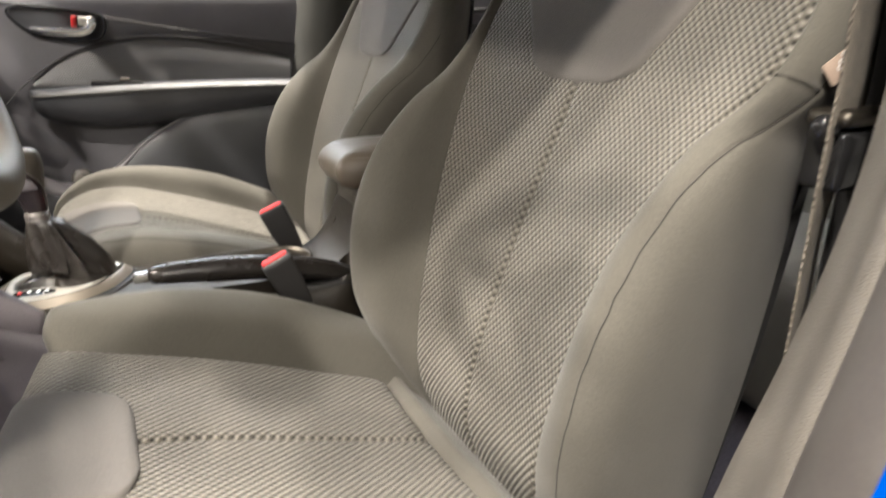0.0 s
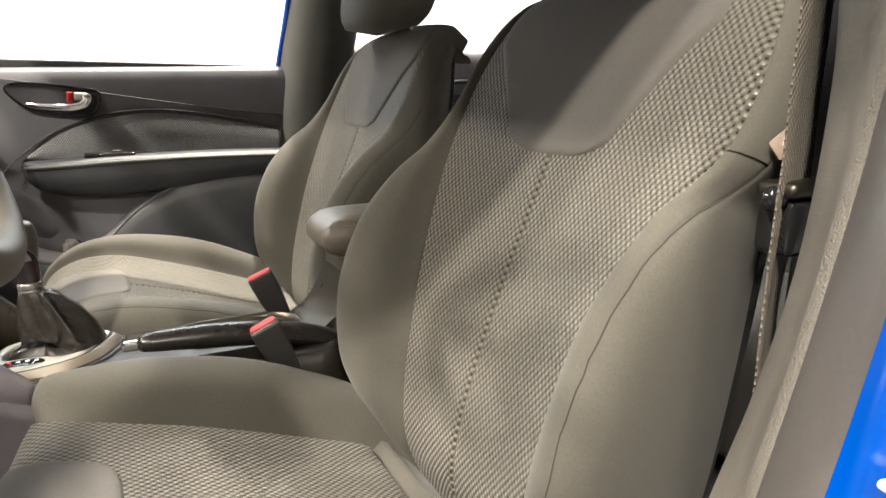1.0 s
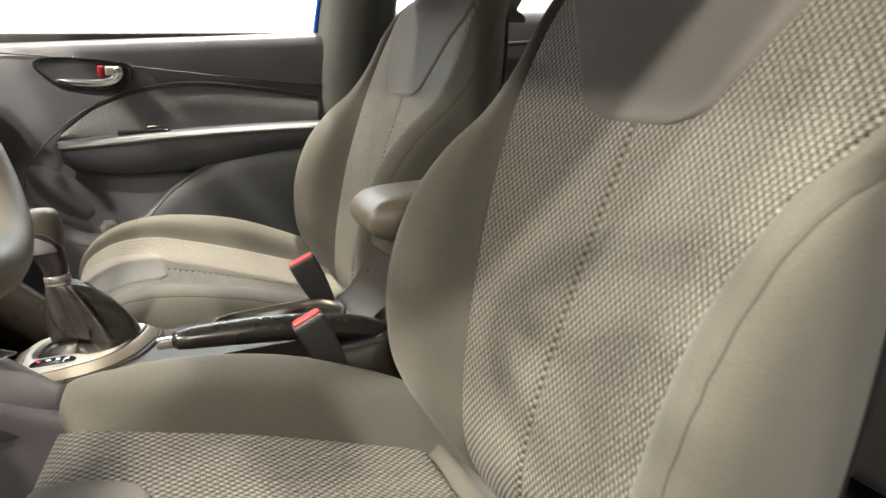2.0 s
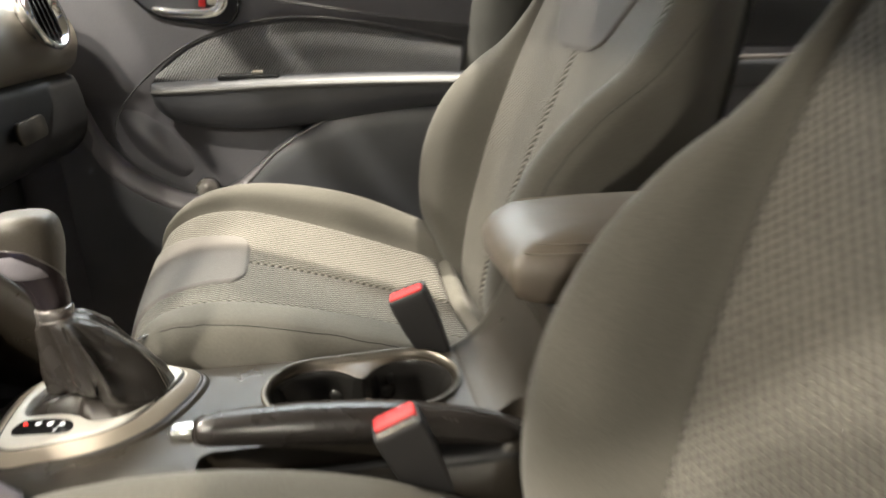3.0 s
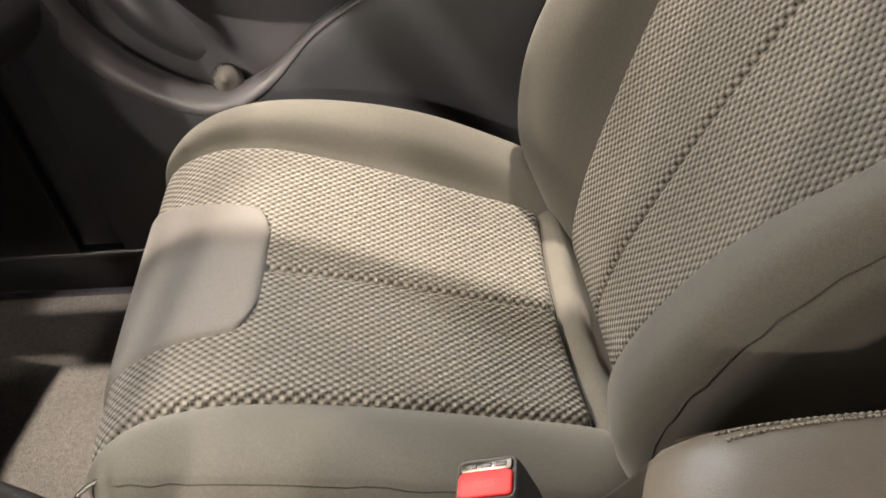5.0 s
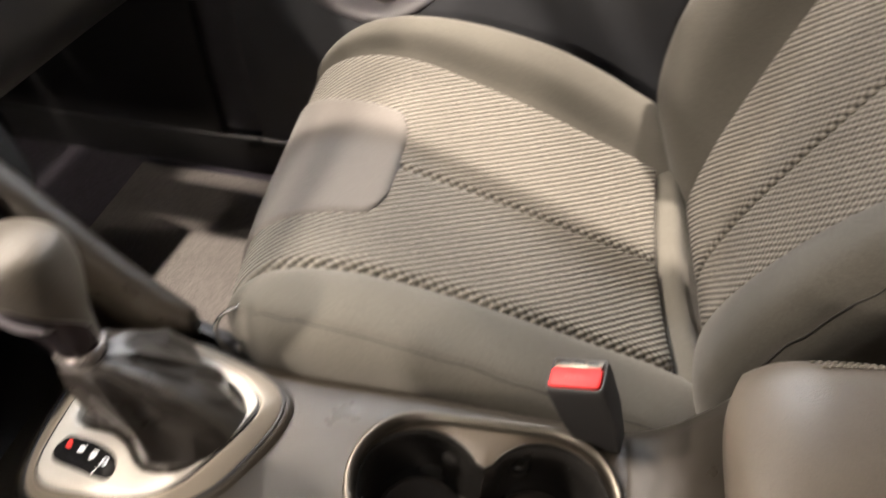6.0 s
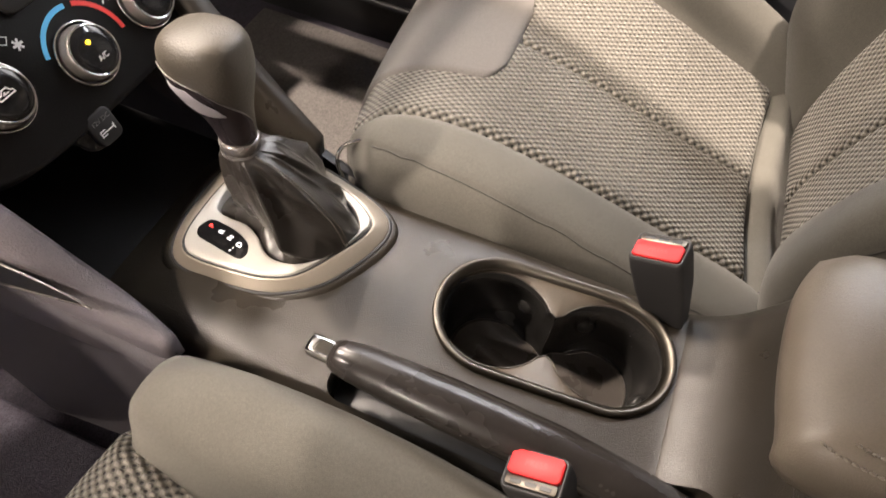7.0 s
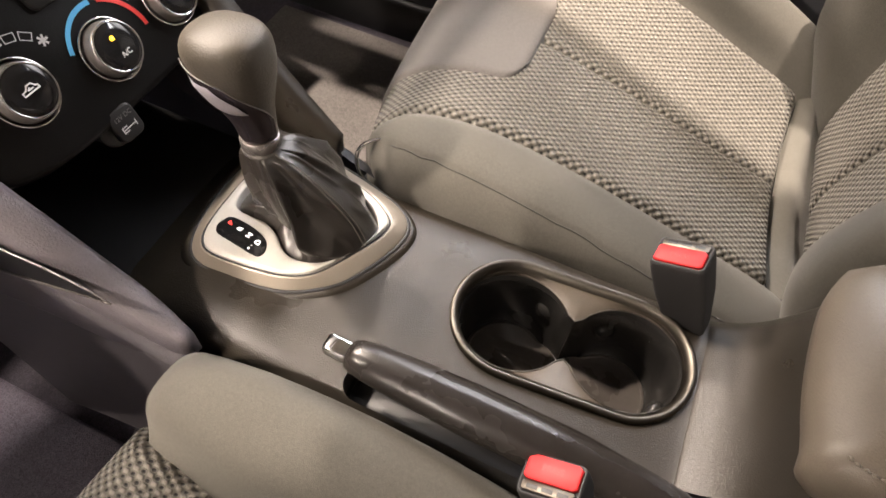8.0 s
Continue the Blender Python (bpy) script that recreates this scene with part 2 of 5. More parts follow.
def moved(bm, m):
    bmesh.ops.transform(bm, matrix=m, verts=bm.verts)
    return bm


def frame_at(o, z_axis, x_hint=(1, 0, 0)):
    """A matrix with its z along z_axis."""
    z = Vector(z_axis).normalized()
    y = z.cross(Vector(x_hint)).normalized()
    x = y.cross(z)
    return Matrix(((x.x, y.x, z.x, o[0]), (x.y, y.y, z.y, o[1]), (x.z, y.z, z.z, o[2]), (0, 0, 0, 1)))


def lathe(profile, n=40):
    """Turns (radius, height) pairs round z."""
    rows = [[(r * math.cos(2 * math.pi * j / n), r * math.sin(2 * math.pi * j / n), h) for j in range(n)] for r, h in profile]
    return grid(rows, close=True, cap=True)


def tube(path, radius, n=12, squash=1.0, up=(0, 0, 1), cap=True):
    """A rod along a path; radius may be a number or one for each point."""
    P = [Vector([float(c) for c in p]) for p in path]
    R = [radius] * len(P) if isinstance(radius, (int, float)) else [float(r) for r in radius]
    rows = []
    for i, p in enumerate(P):
        d = (P[min(i + 1, len(P) - 1)] - P[max(i - 1, 0)]).normalized()
        a = d.cross(Vector(up)).normalized()
        b = a.cross(d)
        rows.append([tuple(p + R[i] * (math.cos(w) * a + squash * math.sin(w) * b)) for w in (2 * math.pi * j / n for j in range(n))])
    return grid(rows, close=True, cap=cap)


def slab(outline, depth, bevel=0.0015):
    """A flat plate from an outline of (u, v), between 0 and depth along z, its upper edge rounded."""
    c = np.mean(np.array(outline), 0)
    rows = []
    for inset, h in ((0, 0), (0, depth - bevel), (bevel * 0.3, depth - bevel * 0.3), (bevel, depth)):
        row = []
        for p in outline:
            d = np.array(p) - c
            L = np.linalg.norm(d)
            q = c + d * (1 - inset / max(L, 1e-6))
            row.append((q[0], q[1], h))
        rows.append(row)
    return grid(rows, close=True, cap=True)


def rounded(w, h, r, n=6):
    """The outline of a rounded rectangle."""
    out = []
    for cx, cy, a0 in ((w / 2 - r, h / 2 - r, 0), (-w / 2 + r, h / 2 - r, 90), (-w / 2 + r, -h / 2 + r, 180), (w / 2 - r, -h / 2 + r, 270)):
        for k in range(n + 1):
            a = radians(a0 + 90 * k / n)
            out.append((cx + r * math.cos(a), cy + r * math.sin(a)))
    return out


def carve(ob, cutters):
    """Cuts the cutters out of ob's mesh, for good."""
    for bm in cutters:
        me = bpy.data.meshes.new("cutter")
        bmesh.ops.recalc_face_normals(bm, faces=bm.faces)
        bm.to_mesh(me)
        bm.free()
        tool = new("cutter", me)
        mod = ob.modifiers.new("cut", "BOOLEAN")
        mod.operation, mod.solver, mod.object = "DIFFERENCE", "EXACT", tool
        dg = bpy.context.evaluated_depsgraph_get()
        dg.update()
        done = bpy.data.meshes.new_from_object(ob.evaluated_get(dg))
        ob.modifiers.clear()
        ob.data = done
        bpy.data.objects.remove(tool)


def by_angle(ob, degrees=35):
    ob.data.set_sharp_from_angle(angle=radians(degrees))
    return ob


def writing(text, size, m, material, parent, name="lettering"):
    """Raised lettering as a mesh, reading along the x of m."""
    cu = bpy.data.curves.new("lettering", "FONT")
    cu.body, cu.size, cu.align_x, cu.align_y, cu.extrude = text, size, "CENTER", "CENTER", 0.00015
    tmp = new("lettering", cu)
    dg = bpy.context.evaluated_depsgraph_get()
    dg.update()
    me = bpy.data.meshes.new_from_object(tmp.evaluated_get(dg))
    bpy.data.objects.remove(tmp)
    me.transform(m)
    me.materials.clear()
    me.materials.append(material)
    ob = new(name, me)
    ob.parent = parent
    return ob


# ---------------------------------------------------------------- showroom
# only the north wall shows; the unseen rest is darkened to cut bounce light
tagged(part("ground", rbox(-8, 8, -7, 7, -0.2, 0, 0), GREY_FLOOR, smooth=False), "unseen polished showroom floor, dark grey to cut bounce light", "floor", kind="structure")
for nm, b in (("wall_north", (-8, 8, 5.0, 5.2, 0, 4.5)), ("wall_south", (-8, 8, -7.2, -7, 0, 4.5)), ("wall_east", (8, 8.2, -7, 5, 0, 4.5)), ("wall_west", (-8.2, -8, -7, 5, 0, 4.5))):
    tagged(part(nm, rbox(*b, 0), WHITE_WALL if nm == "wall_north" else GREY_WALL, smooth=False), "plain white showroom wall" if nm == "wall_north" else "unseen plain showroom wall, grey to cut bounce light", "wall", kind="structure")
tagged(part("ceiling", rbox(-8, 8, -7, 5, 4.5, 4.7, 0), GREY_WALL, smooth=False), "unseen plain grey showroom ceiling", "ceiling", kind="structure")


# ---------------------------------------------------------------- car body shell
body = tagged(thing("car_body", (0, 0, 0.12)), "bright blue sedan body shell with grey cabin trim", "car", kind="structure")
B0 = Matrix.Translation((0, 0, -0.12))


def shell(name, bm, material, label="", smooth=True, parent=None):
    return part(name, moved(bm, B0), material, parent or body, label, smooth)


shell("floor_pan", rbox(-1.05, 1.6, -0.74, 0.74, 0.2, 0.255, 0.01), CARPET, "dark carpeted cabin floor")
shell("firewall", rbox(-1.1, -1.0, -0.74, 0.74, 0.2, 0.95, 0.01), DARK_PLASTIC)
shell("rear_bulkhead", rbox(1.6, 1.66, -0.74, 0.74, 0.2, 1.1, 0.01), DARK_PLASTIC)
# roof with a gentle crown, its cloth inside
roof = [[(x, y, 1.44 - 0.04 * (y / 0.58) ** 2 - 0.07 * ((x - 0.35) / 1.0) ** 2) for y in np.linspace(-0.58, 0.58, 15)] for x in np.linspace(-0.45, 1.3, 15)]
shell("roof_lining", grid(roof), HEADLINER, "light grey cloth headliner")
roof2 = [[(p[0], p[1] * 1.03, p[2] + 0.03) for p in r] for r in roof]
shell("roof_panel", grid(roof2), BLUE_PAINT, "bright blue roof skin")
for sgn in (-1, 1):
    # roof rails, windscreen pillars and rear pillars
    rail = spline([(-0.45, 0.585 * sgn, 1.34), (0, 0.59 * sgn, 1.39), (0.5, 0.59 * sgn, 1.40), (1.3, 0.585 * sgn, 1.32)], 16)
    shell("roof_rail", tube(rail, 0.035), BLUE_PAINT)
    ap = spline([(-0.45, 0.585 * sgn, 1.34), (-0.8, 0.69 * sgn, 1.12), (-1.15, 0.74 * sgn, 0.95)], 10)
    shell("windscreen_pillar", tube(ap, 0.035), BLUE_PAINT)
    cp = spline([(1.3, 0.585 * sgn, 1.32), (1.6, 0.66 * sgn, 1.08)], 6)
    shell("rear_pillar", tube(cp, 0.07), BLUE_PAINT)
    shell("sill", rbox(-1.05, 1.5, sgn * 0.79 - 0.05, sgn * 0.79 + 0.05, 0.2, 0.42 if sgn < 0 else 0.5, 0.02), BLUE_PAINT)
shell("screen_header", tube([(-0.45, -0.585, 1.35), (-0.5, 0, 1.39), (-0.45, 0.585, 1.35)], 0.03), HEADLINER)
# middle pillar on the passenger side, trimmed in grey
pb = [[(x0 + dx, y0 - 0.2 * max(0.0, z - 1.0), z) for dx, y0 in ((-0.035, 0.735), (-0.02, 0.695), (0.02, 0.675), (0.07, 0.665), (0.12, 0.675), (0.14, 0.71))] for x0, z in ((0.17, 0.45), (0.21, 0.6), (0.25, 0.8), (0.285, 1.0), (0.31, 1.2), (0.325, 1.39))]
shell("centre_pillar_trim", grid(pb), SHADED_PILLAR, "grey plastic pillar trim, darkened for shade")

# middle pillar beside the driver, bared by the open door
pil = []
for z, xi, yi, xf, yf in ((0.30, 0.00, -0.67, -0.12, -0.745), (0.42, 0.03, -0.675, -0.075, -0.75), (0.55, 0.085, -0.68, 0.01, -0.755), (0.66, 0.145, -0.68, 0.062, -0.76), (0.718, 0.171, -0.68, 0.084, -0.76), (0.787, 0.203, -0.68, 0.106, -0.76), (0.862, 0.226, -0.68, 0.130, -0.76), (0.946, 0.235, -0.68, 0.151, -0.76), (1.02, 0.238, -0.675, 0.165, -0.755), (1.2, 0.25, -0.645, 0.19, -0.725), (1.39, 0.27, -0.585, 0.215, -0.66)):
    pil.append([(xi + 0.15, yi - 0.01, z), (xi + 0.012, yi + 0.004, z), (xi, yi, z), (xi - 0.012, yi - 0.014, z), ((xi + xf) / 2 - 0.006, (yi + yf) / 2 - 0.005, z), (xf + 0.004, yf + 0.012, z), (xf, yf, z), (xf + 0.004, yf - 0.006, z)])
rows = spline(np.array(pil).reshape(len(pil), -1), 44).reshape(45, -1, 3)
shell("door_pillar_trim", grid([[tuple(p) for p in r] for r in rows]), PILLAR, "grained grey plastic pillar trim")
seal = [[(r[6][0] + 0.004, r[6][1] - 0.002, r[6][2]), (r[6][0] - 0.006, r[6][1] + 0.001, r[6][2]), (r[6][0] - 0.018, r[6][1] - 0.008, r[6][2]), (r[6][0] - 0.028, r[6][1] - 0.02, r[6][2]), (r[6][0] - 0.036, r[6][1] - 0.036, r[6][2]), (r[6][0] - 0.034, r[6][1] - 0.048, r[6][2])] for r in rows]
shell("door_seal", grid([[tuple(p) for p in spline(r, 14)] for r in seal]), SEAL, "smooth grey rubber door seal")
skin = [[(r[6][0] - 0.040, r[6][1] - 0.040, r[6][2]), (r[6][0] - 0.038, r[6][1] - 0.052, r[6][2]), (r[6][0] - 0.005, r[6][1] - 0.060, r[6][2]), (r[6][0] + 0.03, r[6][1] - 0.064, r[6][2]), (r[6][0] + 0.16, r[6][1] - 0.095, r[6][2]), (r[6][0] + 0.22, r[6][1] - 0.1, r[6][2])] for r in rows]
shell("pillar_skin", grid([[tuple(p) for p in spline(r, 15)] for r in skin]), BLUE_PAINT, "glossy bright blue door jamb")
shell("sill_trim", rbox(-1.05, 1.5, 0.696, 0.738, 0.25, 0.335, 0.008), DARK_PLASTIC)
shell("kick_panel", rbox(-1.05, -0.55, 0.70, 0.72, 0.25, 0.95, 0.004), DARK_PLASTIC)
cap = shell("jamb_cap", moved(lathe([(0.0105, -0.02), (0.0108, 0.0), (0.0098, 0.004), (0.007, 0.0065), (0.001, 0.007)], 28), frame_at((0.098, -0.818, 0.833), (-0.55, -0.83, 0.05), (0, 0, 1))), WHITE_PRINT, "white plastic jamb cap")
shell("jamb_peg", tube(spline([(0.098, -0.822, 0.831), (0.083, -0.824, 0.836), (0.066, -0.8225, 0.8412)], 10), np.array([0.0055, 0.0056, 0.0056, 0.0055, 0.0053, 0.005, 0.0048, 0.0046, 0.0043, 0.0036, 0.0016]), 16, 0.6), WHITE_PRINT, "white plastic peg", parent=cap)


# ---------------------------------------------------------------- seats
SEAT_BASE = 0.27
CUSHION = [
    (-0.232, 0.40, 0.186, 0.000, 0.202, -0.004, 0.225), (-0.260, 0.46, 0.188, 0.000, 0.204, 0.000, 0.228),
    (-0.270, 0.52, 0.190, 0.000, 0.206, 0.002, 0.232), (-0.266, 0.565, 0.190, 0.003, 0.208, 0.008, 0.236),
    (-0.246, 0.602, 0.190, 0.010, 0.211, 0.020, 0.241), (-0.205, 0.623, 0.187, 0.016, 0.213, 0.036, 0.245),
    (-0.150, 0.626, 0.182, 0.018, 0.214, 0.048, 0.247), (-0.080, 0.610, 0.176, 0.018, 0.214, 0.060, 0.248),
    (0.000, 0.585, 0.170, 0.018, 0.213, 0.067, 0.247), (0.080, 0.558, 0.162, 0.017, 0.211, 0.062, 0.245),
    (0.150, 0.535, 0.152, 0.015, 0.205, 0.050, 0.240), (0.200, 0.505, 0.138, 0.010, 0.193, 0.030, 0.235), (0.235, 0.47, 0.125, 0.005, 0.18, 0.015, 0.23)]
BACK = [
    (0.215, 0.47, 0.118, 0.000, 0.180, 0.000, 0.220), (0.198, 0.53, 0.124, 0.004, 0.190, 0.020, 0.226),
    (0.207, 0.60, 0.134, 0.010, 0.202, 0.066, 0.232), (0.232, 0.68, 0.150, 0.016, 0.209, 0.092, 0.238),
    (0.262, 0.76, 0.166, 0.022, 0.213, 0.092, 0.241), (0.292, 0.83, 0.184, 0.022, 0.217, 0.068, 0.241),
    (0.315, 0.885, 0.200, 0.016, 0.220, 0.034, 0.240), (0.338, 0.945, 0.206, 0.008, 0.219, 0.012, 0.233),
    (0.362, 1.005, 0.199, 0.002, 0.210, 0.004, 0.222), (0.385, 1.052, 0.183, -0.004, 0.193, -0.003, 0.206),
    (0.412, 1.083, 0.166, -0.008, 0.174, -0.009, 0.190), (0.448, 1.094, 0.160, -0.010, 0.168, -0.012, 0.184), (0.484, 1.07, 0.158, -0.010, 0.166, -0.012, 0.182)]


class Upholstery:
    """A seat surface swept along stations of (x, z, knit half-width, edge height, crest half-width, crest height, outer half-width)."""

    def __init__(self, stations, n, bow, skew=0.0, wide=0.0, both=False):
        self.S = spline(stations, n)
        d = np.gradient(self.S[:, :2], axis=0)
        d /= np.linalg.norm(d, axis=1)[:, None]
        self.N = np.stack([-d[:, 1], d[:, 0]], 1)
        self.arc = np.concatenate([[0], np.cumsum(np.linalg.norm(np.diff(self.S[:, :2], axis=0), axis=1))])
        self.bow, self.skew, self.wide, self.both, self.low, self.outer, self.fat = bow, skew, wide, both, {}, 0, 0
        self.spread, self.seam_way, self.taper = {}, {}, 0

    def at(self, i, q, h):
        x, z = self.S[i, :2] + h * self.N[i]
        out = max(0.0, abs(q) - 0.15)
        return (x + (self.bow * (1.0 if not self.outer else 0.34 if q * self.outer > 0 else 0.7) * (q * q + 6 * out * out) - self.skew * q) * max(0.0, -self.N[i, 0]), q, z - SEAT_BASE)

    def dish(self, i, q):
        w, he = self.S[i, 2], self.S[i, 3]
        return he * (q / w) ** 2

    def nose(self, i, sgn):
        """One at the front of the cushion, where the bolster by the console runs out to a point."""
        if sgn != self.taper:
            return 0.0
        t = min(1.0, max(0.0, (31 - i) / 10))
        return t * t * (3 - 2 * t)

    def edge(self, i, sgn):
        """Half-width of the woven panel on one side."""
        k = self.nose(i, sgn)
        return (1 - k) * self.plain_edge(i, sgn) + k * (self.station(i, sgn)[2] - 0.006)

    def plain_edge(self, i, sgn):
        w, cq = self.S[i, 2], self.S[i, 4]
        if self.outer and sgn == -self.outer and 20 < i < 62:
            # the side bolster by the console broadens between nose and hip
            return w - 0.024 * math.sin(math.pi * (i - 20) / 42) ** 0.8
        if self.both and sgn * self.wide < 0:
            # the inner bolster tapers to a point at the front
            return w + sgn * self.wide * min(1.0, max(0.0, (self.arc[i] - self.arc[26]) / 0.12))
        if sgn in self.spread:
            return w + float(np.interp(i / len(self.S), *self.spread[sgn]))
        return min(w + sgn * self.wide if self.both or sgn * self.wide > 0 else w, max(w, cq - 0.010))

    def middle(self, sgn, last):
        """One half of the woven panel, up to the station last, where it dips into a cross seam."""
        rows, uv = [], []
        cols = [0, 0.012, 0.03, 0.06] + list(np.linspace(0.12, 0.9, 12)) + [0.94, 0.97, 0.99, 1.0]
        for i in range(last + 1):
            w = self.edge(i, sgn)
            dip = 0.010 * math.exp(-((self.arc[last] - self.arc[i]) / 0.006) ** 2)
            row = []
            for c in cols:
                q = c * w
                h = self.dish(i, q) - 0.005 * math.exp(-(q / 0.0035) ** 2) - 0.010 * math.exp(-((w - q) / 0.006) ** 2) - dip
                row.append(self.at(i, sgn * q, h))
            rows.append(row)
            uv.append([(sgn * c * w, self.arc[i]) for c in cols])
        return grid(rows, uv=uv)

    def strip(self, first):
        """Plain cloth behind the cross seam."""
        rows = []
        for i in range(first, len(self.S)):
            w = self.S[i, 2] + 0.004
            puff = 0.006 * math.exp(-((self.arc[i] - self.arc[first] - 0.018) / 0.012) ** 2) - 0.010 * math.exp(-((self.arc[i] - self.arc[first]) / 0.005) ** 2)
            rows.append([self.at(i, q, self.dish(i, q) + puff + 0.0015 * noise.noise(Vector((q * 40, i * 0.4, 0)))) for q in np.linspace(-w, w, 40)])
        return grid(rows)

    def crest(self, i, sgn):
        """Height of the bolster's crest; low on the side towards the console."""
        he, hc = self.S[i, 3], self.S[i, 5]
        return he + self.low.get(sgn, 1.0) * (1 - self.nose(i, sgn)) * (hc - he)

    def station(self, i, sgn):
        """Knit half-width, edge height, crest half-width and height, and outer half-width of one side."""
        w, he, cq, hc, oq = self.S[i, 2:7]
        k = min(1.0, max(0.0, (i - 20) / 16)) if sgn == self.fat else 0.0
        return w, he, cq + 0.018 * k, self.crest(i, sgn), oq + 0.009 * k

    def skin(self, i, sgn, rim):
        """One station of a bolster, from the woven panel's edge over the crest to the rim, and its seam point."""
        w, he, cq, hc, oq = self.station(i, sgn)
        he, w = he * (self.edge(i, sgn) / w) ** 2, self.edge(i, sgn)
        cq, oq = max(cq, w + 0.012), max(oq, w + 0.022)
        way = float(np.interp(i / len(self.S), *self.seam_way.get(sgn, ((0, 1), (0.03, 0.03)))))
        ctrl = [self.at(i, sgn * q, h) for q, h in ((w - 0.004, he - 0.014), (w + 0.002, he - 0.003), (w + 0.4 * (cq - w), he + 0.66 * (hc - he) + 0.003), (cq, hc), (0.4 * cq + 0.6 * oq, hc - 0.009), (oq, hc - 0.030))]
        a, b = np.array(ctrl[-1]), np.array(rim(i, sgn))
        for t, out in ((0.33, 0.010), (0.66, 0.010), (1.0, 0.0)):
            p = a * (1 - t) + b * t
            p[1] += sgn * out
            ctrl.append(p)
        fine, length = soft_path(ctrl, 240)
        top = int(np.argmin(np.linalg.norm(fine - np.array(ctrl[3]), axis=1)))
        k = min(200, top + max(4, int(round(way / length * 240))))
        pick = [int(round(v)) for v in np.linspace(0, k - 3, 26)] + [k] + [int(round(v)) for v in np.linspace(k + 3, 240, 18)]
        row = fine[pick]
        row[26] = row[26] + np.array((0.0004, -sgn * 0.0011, -0.0006))
        return [tuple(p) for p in row], tuple(row[26])

    def bolster(self, sgn, rim):
        return grid([self.skin(i, sgn, rim)[0] for i in range(len(self.S))])

    def patch(self, first, last, half, round_end, lift, both=False):
        """A smooth inset on the knit, from station first to last, with a rounded end."""
        rows, n = [], len(range(first, last + 1))
        L = self.arc[last] - self.arc[first]
        for k in range(0, 61):
            a = self.arc[first] + L * k / 60
            i = int(np.clip(np.searchsorted(self.arc, a) - 1, 0, len(self.S) - 2))
            f = (a - self.arc[i]) / (self.arc[i + 1] - self.arc[i])
            t = k / 60
            e = (L * (1 - t if not both == "start" else t)) / round_end
            hw = half(t) * (math.sqrt(max(0.0, 1 - (1 - e) ** 2.6)) if e < 1 else 1.0)
            row = []
            for s in np.linspace(-1, 1, 41):
                q = s * hw
                edge = min((1 - abs(s)) * hw, e * round_end)
                h = lift - (lift + 0.004) * math.exp(-(edge / 0.004) ** 2)
                p, r = np.array(self.at(i, q, self.dish(i, q) + h)), np.array(self.at(i + 1, q, self.dish(i + 1, q) + h))
                row.append(tuple(p * (1 - f) + r * f))
            rows.append(row)
        return grid(rows)

    def seam(self, sgn, rim):
        return [self.skin(i, sgn, rim)[1] for i in range(len(self.S))]


